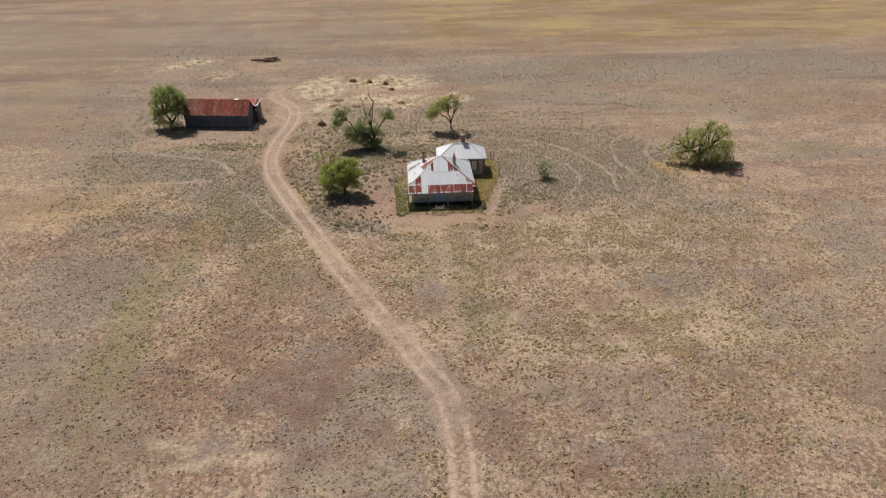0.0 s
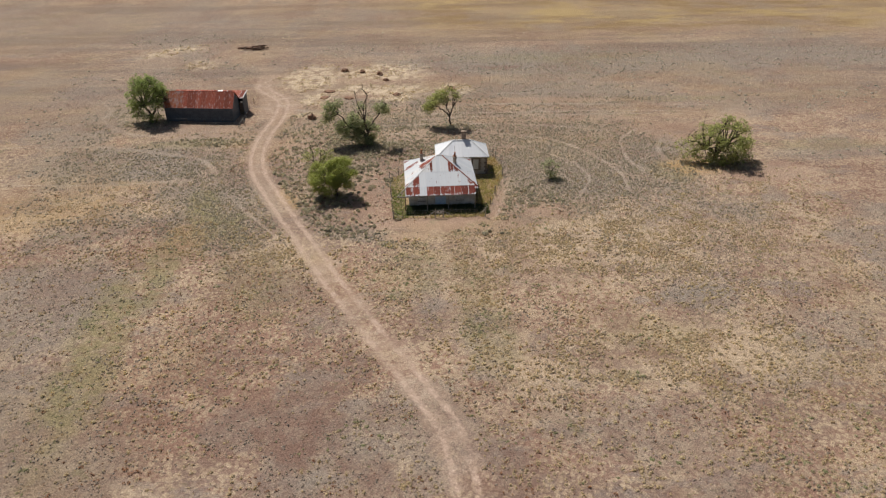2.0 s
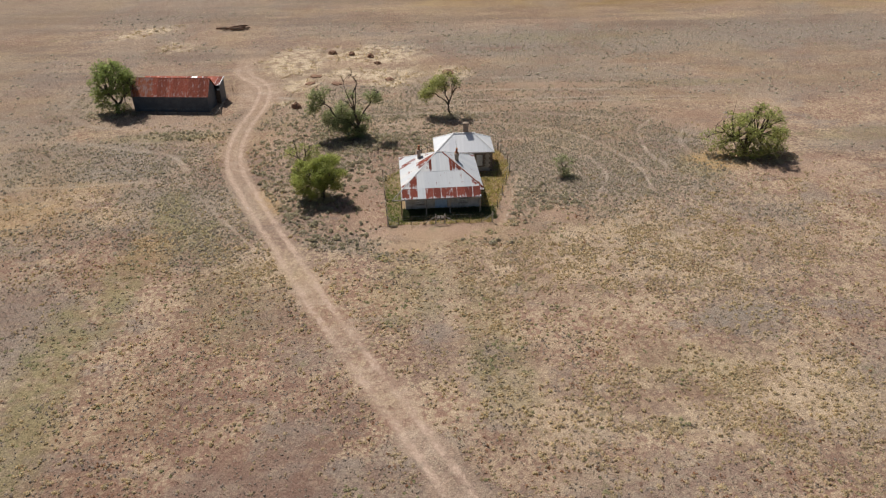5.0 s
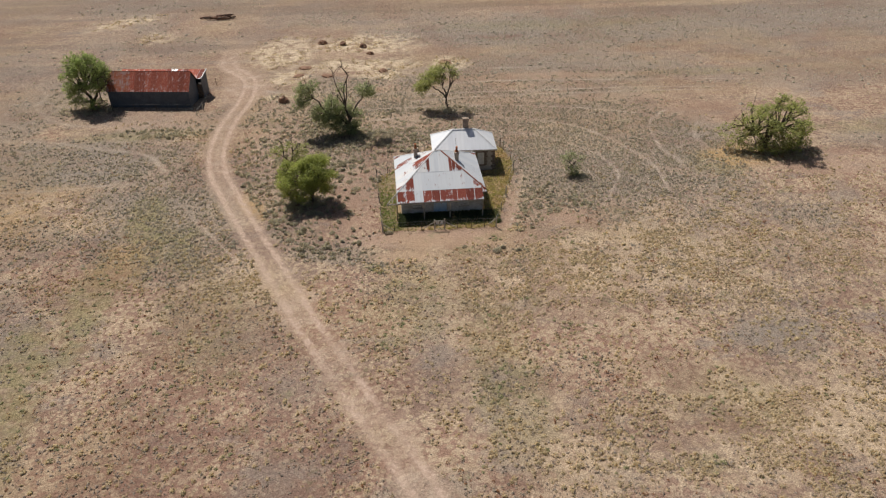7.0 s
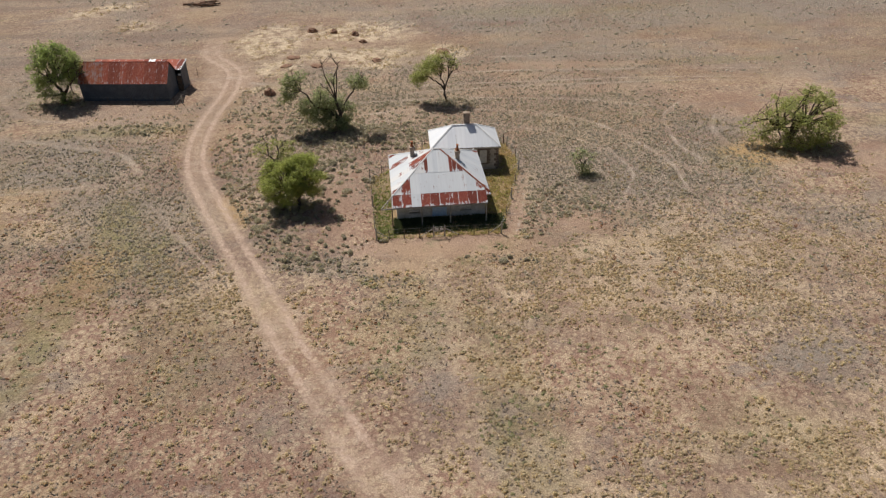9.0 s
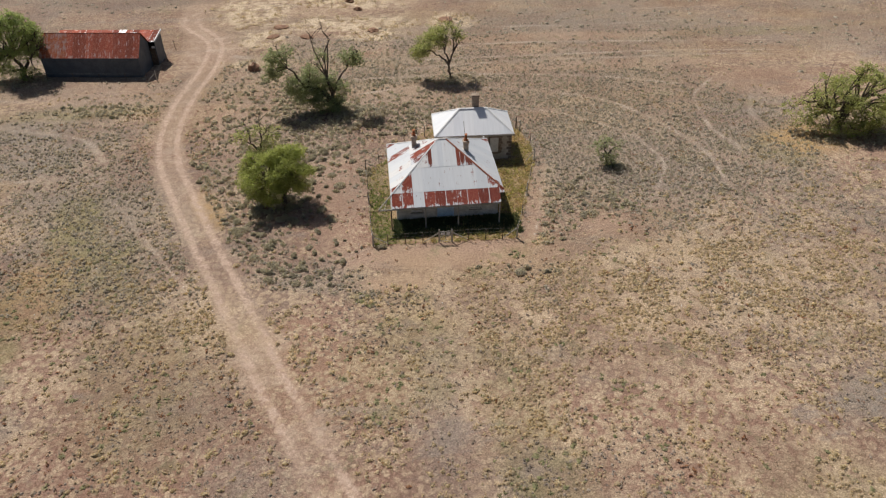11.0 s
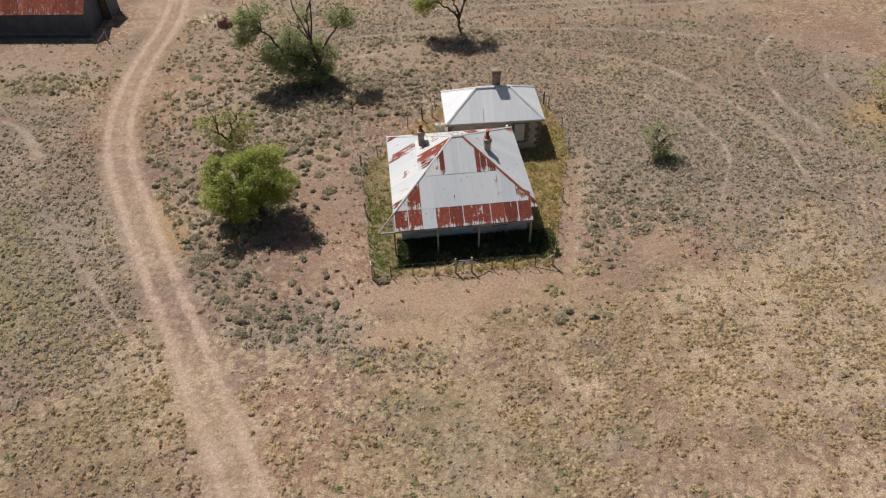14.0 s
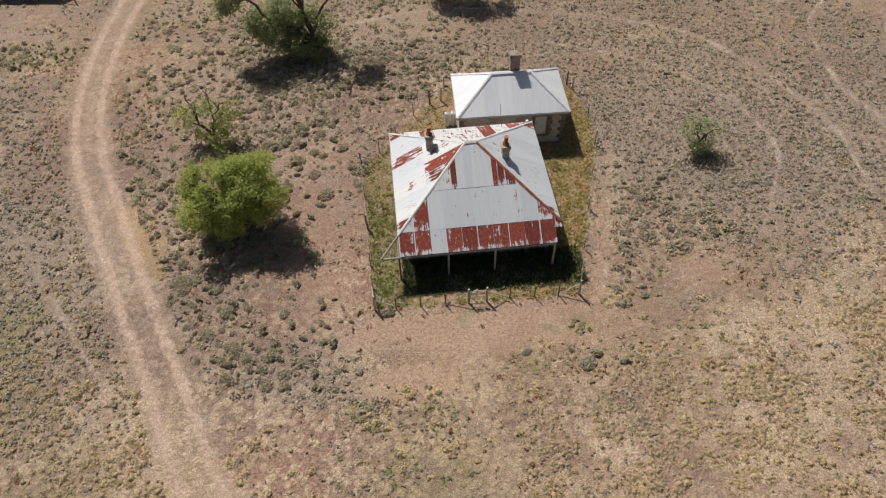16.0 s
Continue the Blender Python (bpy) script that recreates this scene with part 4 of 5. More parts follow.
    clad(roof, steps_of(-hx, hx, 0.84), [(-hy, 0)], lambda u: -hy, long_hip, south, pick)
    clad(roof, steps_of(-hx, hx, 0.84), [(-hy, 0)], lambda u: -hy, long_hip, north, pick)
    lw, le = hx + rw, hx - re
    west = lambda u, v, d: Vector((rw + v, u, zr + kx * v)) + Vector((-kx, 0, 1)).normalized() * d
    east = lambda u, v, d: Vector((re - v, u, zr + ke * v)) + Vector((ke, 0, 1)).normalized() * d
    clad(roof, steps_of(-hy, hy, 0.84), [(-lw, 0)], lambda u: -lw, lambda u: -lw * abs(u) / hy, west, pick)
    clad(roof, steps_of(-hy, hy, 0.84), [(-le, 0)], lambda u: -le, lambda u: -le * abs(u) / hy, east, pick)
    for s in (-1, 1):
        cap_line(roof, (rw, 0, zr + 0.045), (-hx, s * hy, ze + 0.04), 0.05, WHITE_METAL)
        cap_line(roof, (re, 0, zr + 0.045), (hx, s * hy, ze + 0.04), 0.05, WHITE_METAL)
        bm = box((-hx, s * hy - 0.04, ze - 0.16), (hx, s * hy + 0.04, ze - 0.035), 0.005)
        part("fascia", bm, PALE_WOOD, a)
        bm = box((s * hx - 0.03, -hy + 0.05, ze - 0.16), (s * hx + 0.03, hy - 0.05, ze - 0.035), 0.005)
        part("fascia", bm, PALE_WOOD, a)
    cap_line(roof, (rw - 0.04, 0, zr + 0.05), (re + 0.04, 0, zr + 0.05), 0.06, WHITE_METAL, "ridge_cap")
    x0, x1, y0, y1, h = -3.36, 3.36, -2.05, 2.05, 2.50
    holes = [(1.36, 2.28, 0.62, 2.22)]
    part("wall", wall_with_holes(x0, x1, y0, y0 + 0.4, h, holes), STONE_DARK, a, "brown and grey stone wall with darker quoins")
    part("wall", box((x0, y1 - 0.4, 0), (x1, y1, h)), STONE_DARK, a)
    part("wall", box((x0, y0 + 0.4, 0), (x0 + 0.4, y1 - 0.4, h)), STONE, a)
    part("wall", box((x1 - 0.4, y0 + 0.4, 0), (x1, y1 - 0.4, h)), STONE_DARK, a)
    win = part("shutter", box((1.45, y0 + 0.02, 0.70), (2.19, y0 + 0.07, 2.13), 0.008), WHITE_PAINT, a, "pale boarded window shutter")
    bm = bmesh.new()
    for lo, hi in (((1.28, y0 - 0.03, 0.55), (1.44, y0 + 0.12, 2.30)), ((2.20, y0 - 0.03, 0.55), (2.36, y0 + 0.12, 2.30)), ((1.44, y0 - 0.03, 2.14), (2.20, y0 + 0.12, 2.30)), ((1.44, y0 - 0.06, 0.55), (2.20, y0 + 0.12, 0.69))):
        add_box(bm, lo, hi, 0.01)
    part("window_surround", bm, QUOIN, a, "dark brown stone window surround")
    # quoins, long and short in turn
    i = 0
    z = 0.02
    while z < 2.35:
        w = 0.42 if i % 2 else 0.26
        for xa, xb in ((x1 - w, x1 + 0.02), (x0 - 0.02, x0 + w)):
            part("quoin_stone", box((xa, y0 - 0.025, z), (xb, y0 + w * 0.9, z + 0.27), 0.012), QUOIN, a)
        if 0.5 < z < 2.2:
            part("quoin_stone", box((2.36, y0 - 0.02, z), (2.36 + w * 0.5, y0 + 0.1, z + 0.25), 0.012), QUOIN, a)
        z += 0.30
        i += 1
    chimney(a, 0.32, 0.42, 3.3, 5.25, 0.60, 0.50, 0.0, "tall square brown stone chimney stack", ANNEX_CHIMNEY)
    part("pole", tube([(0.35, 0.85, 3.2), (0.4, 0.85, 6.3)], [0.02, 0.016], 6), WIRE, a)


build_cottage()
build_annex()


# ---- the shed ----
def build_shed():
    s = thing("farm_shed", pose(-26.1, 34.5, 0, 0, 0, -5.9), "long dark iron farm shed with rusty double-gabled roof", "shed")
    L, ze, zr = -11.2, 2.36, 4.42
    verts = [(L, 0, ze - 0.06), (0, 0, ze - 0.06), (0, 2, zr - 0.06), (L, 2, zr - 0.06), (0, 3.52, ze + 0.45), (L, 3.52, ze + 0.45)]
    roof = child("roof", mesh_from("roof", verts, [(0, 1, 2, 3), (3, 2, 4, 5)], OLD_WOOD), s, "rust-red corrugated iron gable roof")
    k = (zr - ze) / 2
    front = lambda u, v, d: Vector((u, v, ze + k * v)) + Vector((0, -k, 1)).normalized() * d
    back = lambda u, v, d: Vector((u, 4 - v, ze + k * v)) + Vector((0, k, 1)).normalized() * d
    cols = steps_of(L, 0.1, 0.76)
    iron = {0: SHED_FADE, 1: SHED_FADE, 2: SHED_FADE, 3: SHED_FADE}
    clad(roof, cols, [(-0.08, 2.02)], lambda u: -0.08, lambda u: 2.02, front, lambda r, i: iron.get(i, SHED_RUST))
    clad(roof, cols, [(0.48, 2.02)], lambda u: 0.48, lambda u: 2.02, back, lambda r, i: SHED_RUST)
    cap_line(roof, (L, 2.0, zr + 0.03), (0.1, 2.0, zr + 0.02), 0.015, RUST_METAL, "ridge_cap")
    # low skillion behind, rising away from the valley
    E, yv, zv, yb, zb = 0.72, 3.5, 2.86, 6.0, 3.36
    verts = [(L, yv, zv - 0.06), (E, yv, zv - 0.06), (E, yb, zb - 0.06), (L, yb, zb - 0.06)]
    roof2 = child("roof", mesh_from("roof", verts, [(0, 1, 2, 3)], OLD_WOOD), s, "rusty skillion roof with a few pale new sheets")
    k2 = (zb - zv) / (yb - yv)
    f2 = lambda u, v, d: Vector((u, yv + v, zv + k2 * v)) + Vector((0, -k2, 1)).normalized() * d
    c2 = steps_of(L, E, 0.8)
    clad(roof2, c2, [(0, yb - yv)], lambda u: 0.0, lambda u: yb - yv, f2, lambda r, i: PALE_IRON if i == 9 else (FADED if i in (8, 11, 14) else SHED_RUST))
    part("barge_board", tube([(E + 0.02, yb, zb + 0.02), (E + 0.02, yv, zv + 0.02)], [0.09, 0.09], 6), WHITE_METAL, s, "pale barge capping")
    # walls of upright iron sheets, their shade put into the dark colour
    part("wall", box((L + 0.1, 0.1, 0), (-0.1, 0.16, ze + 0.04)), SHED_WALL, s, "grey corrugated iron wall, its shade toned into the dark colour")
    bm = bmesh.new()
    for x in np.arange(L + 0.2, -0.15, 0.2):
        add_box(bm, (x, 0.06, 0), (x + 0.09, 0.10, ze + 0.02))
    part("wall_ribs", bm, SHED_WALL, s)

    def gable(x, y0, y1, ya, zt, zl, zr_):
        v = [(x, y0, 0), (x, y1, 0), (x, y1, zr_), (x, ya, zt), (x, y0, zl)]
        v2 = [(a - 0.06, b, c) for a, b, c in v]
        f = [(0, 1, 2, 3, 4), (9, 8, 7, 6, 5)] + [(i, (i + 1) % 5, (i + 1) % 5 + 5, i + 5) for i in range(5)]
        return mesh_from("wall", v + v2, f, SHED_WALL)

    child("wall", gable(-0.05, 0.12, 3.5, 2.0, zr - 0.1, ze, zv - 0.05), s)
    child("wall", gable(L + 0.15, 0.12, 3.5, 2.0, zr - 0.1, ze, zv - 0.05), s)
    child("wall", gable(E - 0.1, 3.75, 5.95, 4.8, zv + 0.2, zv - 0.02, zb - 0.08), s, "iron end wall of the skillion, shade in its dark tone")
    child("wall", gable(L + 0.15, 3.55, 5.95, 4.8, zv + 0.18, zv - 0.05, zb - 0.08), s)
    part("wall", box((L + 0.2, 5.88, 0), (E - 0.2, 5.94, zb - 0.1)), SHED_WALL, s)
    part("loose_sheet", box((0.25, 3.55, 2.05), (0.62, 3.6, 2.3)), WHITE_METAL, s, "pale loose sheet of iron")
    part("doorway", box((0.0, 3.56, 0), (0.55, 3.62, 2.0)), OLD_WOOD, s)


build_shed()


# ---- fences ----
def strand(a, b, r, sag=0.03):
    a, b = Vector(a), Vector(b)
    mid = (a + b) / 2 - Vector((0, 0, sag))
    return tube([a, mid, b], [r] * 3, 4)


def build_fence(name, label, posts, heights, braces, levels, closed_gaps=(), wire_r=0.004, post_r=0.055, group=""):
    f = thing(name, pose(posts[0][0], posts[0][1], 0), label, "fence", group)
    o = Vector((posts[0][0], posts[0][1], 0))
    for i, (x, y) in enumerate(posts):
        big = heights[i] > 1.14
        part("post", rough_post(heights[i], post_r * (1.1 if big else 0.6), i + 5), PALE_WOOD if big and i % 2 == 0 else OLD_WOOD, f, "", pose(x - o.x, y - o.y, 0, 0, 0, i * 40))
    for i, (a, b) in enumerate(zip(posts, posts[1:])):
        if i in closed_gaps:
            continue
        for z in levels:
            part("wire", strand(Vector((*a, z)) - o, Vector((*b, z)) - o, wire_r * (1.6 if z == levels[-1] else 1)), WIRE, f)
    for a, b in braces:
        part("brace", tube([Vector(a) - o, Vector(b) - o], [0.036, 0.03], 6), PALE_WOOD, f, "bleached diagonal brace rail")
    return f


def build_fences():
    front = [(0, 0), (1.12, 0.0), (2.44, 0.02), (3.78, 0.05), (5.02, 0.03)]
    build_fence("yard_fence", "wire and timber post fence round the cottage yard", front, [1.2, 1.0, 1.0, 0.95, 1.15],
                [((0.05, 0.0, 0.85), (1.1, 0.0, 0.15)), ((5.0, 0.03, 0.85), (3.85, 0.05, 0.08))], (0.35, 0.7, 0.98))
    right = [(6.0, 0.03), (7.26, 0.10), (8.58, 0.06), (9.9, 0.03), (11.0, 0.0), (11.95, 3.1), (12.86, 6.15), (13.7, 9.0), (14.5, 11.75), (14.66, 14.65), (14.15, 17.5), (13.9, 18.2)]
    build_fence("yard_fence", "wire and timber post fence round the cottage yard", right, [1.15, 0.95, 0.95, 1.0, 1.22, 1.0, 1.15, 1.0, 1.2, 1.0, 1.15, 1.15],
                [((6.02, 0.03, 0.85), (7.2, 0.08, 0.1)), ((10.95, 0.0, 0.95), (9.95, 0.03, 0.1)), ((14.5, 11.75, 0.95), (13.75, 11.6, 0.1)), ((13.9, 18.2, 0.9), (13.2, 18.35, 0.6))], (0.35, 0.7, 1.0))
    left = [(0, 0.05), (-0.12, 1.5), (-0.22, 3.07), (-0.36, 5.9), (-0.5, 8.5), (-0.66, 11.14), (0.5, 12.4), (1.6, 13.7), (2.9, 15.9), (4.1, 17.0), (4.88, 17.3), (5.2, 18.6), (9.5, 19.3), (13.9, 18.25)]
    build_fence("yard_fence", "wire and timber post fence round the cottage yard", left, [0.5, 1.0, 1.1, 1.15, 1.0, 1.2, 1.0, 1.0, 1.05, 1.15, 1.15, 1.0, 1.0, 1.0],
                [((-0.02, 0.06, 0.9), (-0.14, 1.5, 0.1)), ((-0.66, 11.1, 0.95), (0.3, 11.6, 0.1)), ((4.1, 17.0, 0.9), (4.9, 17.3, 0.9))], (0.35, 0.7, 1.0))
    g = thing("garden_gate", pose(5.06, 0.0, 0), "low pipe-framed wire garden gate with pale plates", "gate")
    part("gate_frame", add_tube(add_tube(tube([(0.03, 0, 0.12), (0.03, 0, 1.0), (0.88, 0, 1.0), (0.88, 0, 0.12), (0.03, 0, 0.12)], [0.022] * 5, 6), [(0.03, 0, 0.55), (0.88, 0, 0.55)], [0.015] * 2, 6), [(0.45, 0, 0.12), (0.45, 0, 1.0)], [0.012] * 2, 6), PALE_WOOD, g)
    for x in (0.1, 0.52):
        part("plate", box((x, -0.02, 0.66), (x + 0.3, -0.005, 0.9), 0.004), WHITE_PAINT, g, "small pale sheet-metal plate")
    shed = [(-39.4, 34.9), (-36.5, 34.45), (-33.5, 34.1), (-30.5, 33.75), (-27.6, 33.45), (-25.2, 33.2), (-24.3, 33.5), (-24.3, 36.3), (-24.4, 39.0), (-24.5, 43.3)]
    build_fence("shed_fence", "sagging wire fence of thin posts beside the shed", shed, [1.1, 1.0, 1.0, 1.0, 1.0, 1.1, 1.15, 1.0, 1.1, 1.1],
                [((-24.35, 33.5, 0.9), (-25.15, 33.25, 0.1))], (0.4, 0.95))


build_fences()


# ---- gas bottles by the annex ----
def build_gas_bottle():
    b = thing("gas_bottle", pose(5.10, 14.62, 0), "tall white gas bottle standing against the stone wall", "gas bottle", "gas bottles")
    prof = [(0.14, 0.0), (0.15, 0.05), (0.185, 0.09), (0.185, 0.95), (0.16, 1.05), (0.09, 1.11), (0.05, 1.13)]
    part("body", tube([(0, 0, z) for _, z in prof], [r for r, _ in prof], 14), GAS_WHITE, b)
    part("valve", tube([(0, 0, 1.12), (0, 0, 1.2)], [0.03, 0.035], 8), WIRE, b)
    copy_thing(b, pose(5.50, 14.62, 0))


build_gas_bottle()


# ---- trees ----
def leaf_quads(centres, sizes, rs, up=1.1, slim=0.55):
    """Small pointed quads, one island each, facing any way but mostly upward."""
    n = len(centres)
    nrm = rs.normal(size=(n, 3)) + np.array((0, 0, up * 1.9))
    nrm /= np.linalg.norm(nrm, axis=1, keepdims=True)
    a = np.cross(nrm, rs.normal(size=(n, 3)))
    a /= np.linalg.norm(a, axis=1, keepdims=True) + 1e-9
    b = np.cross(nrm, a)
    a, b = a * sizes[:, None], b * (sizes * slim)[:, None]
    v = np.stack([centres - a, centres + b * 0.9, centres + a, centres - b], 1).reshape(-1, 3)
    return v, np.arange(4 * n).reshape(n, 4)


def clump_points(n, r, rs, squash=0.75):
    """Points in a ragged ball, more of them near its skin."""
    d = rs.normal(size=(n, 3))
    d /= np.linalg.norm(d, axis=1, keepdims=True)
    rad = r * (0.35 + 0.65 * rs.rand(n) ** 0.6) * (1 + 0.25 * np.sin(3 * d[:, 0] * 2 + d[:, 1] * 5) * np.cos(4 * d[:, 2]))
    p = d * rad[:, None]
    p[:, 2] *= squash
    return p


def limb_path(a, b, rs, bend=0.12):
    a, b = np.array(a, float), np.array(b, float)
    L = np.linalg.norm(b - a)
    out = [a]
    for t in (0.3, 0.6, 0.85):
        sag = 0.10 * L * math.sin(t * math.pi)
        out.append(a + (b - a) * t + rs.normal(size=3) * bend * L * 0.4 + np.array((0, 0, sag)))
    return [Vector(p) for p in out + [b]]


def build_tree(label, base, forks, clumps, bare, leaf, trunk_r, seed, leaf_size=0.13, per=230, name="tree"):
    """forks: (x, y, z, r) from the base; clumps: (x, y, z, radius, fill, fork); bare: (x, y, z, fork) limbs without leaves."""
    rs = np.random.RandomState(seed)
    t = thing(name, pose(*base, 0), label, "tree")
    bm = bmesh.new()
    prev = Vector((0, 0, -0.2))
    nodes = []
    for i, (x, y, z, r, src) in enumerate(forks):
        a = prev if src < 0 else nodes[src][0]
        ra = trunk_r if src < 0 else nodes[src][1]
        path = limb_path(a, (x, y, z), rs, 0.10)
        add_tube(bm, path, list(np.linspace(ra, r, len(path))), 8)
        nodes.append((Vector((x, y, z)), r))
    pts, sz = [], []
    for x, y, z, r, fill, fk in clumps:
        p, rr = nodes[fk]
        path = limb_path(p, (x, y, z), rs)
        add_tube(bm, path, list(np.linspace(rr * 0.75, 0.025, len(path))), 6)
        for _ in range(4):
            tip = np.array((x, y, z)) + clump_points(1, r, rs)[0]
            add_tube(bm, limb_path(path[-2], tip, rs), [0.03, 0.025, 0.02, 0.015, 0.008], 4)
        n = int(per * fill * r * r * 2.6)
        # a clump is many small sprays
        sprays = clump_points(max(8, n // 16), r, rs) + np.array((x, y, z))
        who = rs.randint(len(sprays), size=n)
        pts.append(sprays[who] + rs.normal(size=(n, 3)) * np.array((0.17, 0.17, 0.12)) * min(1.0, 0.5 + r * 0.35))
        sz.append(leaf_size * (0.6 + 0.8 * rs.rand(n)))
    for x, y, z, fk in bare:
        p, rr = nodes[fk]
        path = limb_path(p, (x, y, z), rs)
        add_tube(bm, path, list(np.linspace(rr * 0.7, 0.02, len(path))), 6)
        for _ in range(6):
            q = path[rs.randint(2, 5)]
            tip = np.array(q) + rs.normal(size=3) * 0.55 + np.array((0, 0, 0.35))
            add_tube(bm, [q, Vector((np.array(q) + tip) / 2 + rs.normal(size=3) * 0.06), Vector(tip)], [0.03, 0.02, 0.008], 4)
    part("trunk", bm, BARK, t)
    pts = np.concatenate(pts)
    pts[:, 2] = np.maximum(pts[:, 2], 0.12)
    v, f = leaf_quads(pts, np.concatenate(sz), rs)
    child("crown", bulk_mesh("crown", v, f, leaf), t)
    return t


def crown_of(cx, cy, cz, rx, ry, rz, n, r, seed, fork=0, fill=1.0):
    """Clumps set over an egg-shaped crown."""
    rs = np.random.RandomState(seed)
    out = []
    for i in range(n):
        z = 1 - 1.75 * (i + 0.5) / n
        a = i * 2.4 + rs.uniform(-0.4, 0.4)
        w = math.sqrt(max(0.0, 1 - z * z))
        q = rs.uniform(0.5, 1.0)
        out.append((cx + rx * w * math.cos(a) * q, cy + ry * w * math.sin(a) * q, cz + rz * z * 0.8, r * rs.uniform(0.7, 1.2), fill * rs.uniform(0.7, 1.15), fork))
    return out


def build_trees():
    build_tree("round bright green tree casting a dark shadow", (-7.36, 6.74, 0), [(0.1, 0, 0.8, 0.17, -1), (-0.9, 0.2, 1.7, 0.12, 0), (0.9, 0, 1.8, 0.12, 0)],
               crown_of(-1.1, 0.1, 2.8, 2.2, 2.1, 1.9, 15, 0.80, 3, 1, 0.8) + crown_of(0.9, 0.0, 3.1, 1.7, 1.8, 1.9, 13, 0.76, 4, 2, 0.8) + [(-0.2, -0.9, 2.9, 0.9, 0.8, 0), (0.0, -1.1, 2.0, 0.8, 0.7, 0), (-0.1, 0.3, 4.0, 0.9, 0.8, 2), (1.5, -0.2, 1.6, 0.8, 0.9, 2), (-2.0, -0.5, 1.4, 0.9, 1.0, 1), (-0.8, -1.2, 1.2, 0.8, 0.8, 1), (0.5, 0.2, 4.5, 0.9, 1.0, 2), (-2.4, 0.3, 2.3, 0.8, 0.9, 1)],
               [], LEAF_BRIGHT, 0.24, 21, 0.062, 1050)
    build_tree("thin sparse grey-green tree with bare upper twigs", (-10.4, 14.6, 0), [(0.1, 0, 0.6, 0.11, -1), (-0.6, 0, 1.4, 0.07, 0), (0.4, 0.1, 1.6, 0.07, 0)],
               [(-1.5, 0, 2.0, 0.9, 0.45, 1), (1.0, 0, 1.6, 0.9, 0.5, 2), (0.1, -0.4, 1.0, 0.9, 0.6, 0), (-0.6, 0.3, 2.5, 0.8, 0.35, 1), (1.5, 0.2, 2.4, 0.8, 0.35, 2), (0.3, 0.2, 2.6, 0.8, 0.3, 2), (0.7, -0.8, 0.6, 0.8, 0.6, 0)],
               [(-0.9, 0.2, 3.6, 1), (0.5, 0, 3.9, 2), (1.3, 0, 3.1, 2)], LEAF_OLIVE, 0.13, 22, 0.075, 600)
    build_tree("old gnarled tree, half bare, with grey-green foliage", (-4.0, 23.9, 0), [(-0.1, 0, 1.0, 0.20, -1), (-0.4, 0, 3.6, 0.12, 0), (0.5, 0, 2.9, 0.11, 0), (-2.6, 0, 2.7, 0.12, 0), (-4.2, 0, 4.7, 0.07, 3), (1.6, 0, 4.4, 0.07, 2)],
               [(-5.3, 0, 5.9, 1.1, 0.6, 4), (-5.4, 0.3, 4.6, 1.2, 0.6, 4), (-4.2, 0.2, 6.3, 0.9, 0.4, 4), (-3.6, 0.2, 2.7, 1.3, 0.8, 3), (-2.6, -0.3, 1.8, 1.4, 0.7, 3), (-1.3, 0.4, 2.4, 1.1, 0.7, 0), (-6.0, 0, 3.9, 0.8, 0.4, 4),
                (-1.2, -0.6, 1.2, 1.2, 0.65, 0), (-2.1, 0.3, 3.4, 1.3, 0.6, 3), (0.5, 0.1, 1.2, 0.8, 0.7, 0), (-0.4, 0.6, 3.0, 1.1, 0.6, 0), (2.0, 0, 5.6, 1.1, 0.6, 5), (2.6, 0.2, 5.2, 0.9, 0.5, 5), (0.9, 0, 2.6, 1.0, 0.5, 2), (-0.8, 0.2, 5.8, 0.9, 0.3, 1), (-1.9, 0, 4.6, 1.0, 0.3, 3), (0.1, -0.6, 0.8, 0.9, 0.9, 0)],
               [(-0.4, 0, 8.6, 1), (0.1, 0.2, 7.6, 1), (-1.6, 0.2, 7.8, 1), (-1.8, 0, 5.4, 1), (-5.2, 0, 7.0, 4), (2.9, 0, 6.2, 5)], LEAF_GREY, 0.25, 23, 0.085, 800)
    build_tree("leaning vase-shaped tree with open green crown", (8.5, 31.1, 0), [(-0.1, 0, 1.4, 0.12, -1), (-1.4, 0, 2.6, 0.07, 0), (0.35, 0.1, 2.7, 0.08, 0), (-0.5, 0.2, 3.0, 0.07, 0), (-2.2, 0.1, 3.2, 0.05, 1)],
               [(-3.3, 0, 3.1, 1.1, 0.7, 4), (-2.7, 0.5, 4.0, 1.1, 0.7, 4), (-3.0, -0.6, 3.5, 1.0, 0.7, 1), (-1.5, 0, 5.0, 1.2, 0.7, 3), (-0.5, 0.3, 5.5, 1.0, 0.6, 3), (-1.7, -0.8, 4.3, 1.1, 0.6, 3), (-3.4, 0.2, 2.4, 0.7, 0.4, 4),
                (0.6, 0, 5.3, 0.9, 0.45, 2), (1.0, 0.2, 4.5, 0.8, 0.35, 2), (-1.8, 0.9, 4.5, 1.0, 0.5, 3), (-0.6, -0.3, 4.4, 0.9, 0.35, 3)], [(1.2, 0, 5.3, 2), (0.4, 0.1, 6.2, 2), (1.3, 0, 4.0, 2), (-0.2, 0, 6.0, 3), (0.8, 0, 4.8, 2), (-1.0, 0, 4.6, 3)], LEAF_OLIVE, 0.15, 24, 0.075, 620)
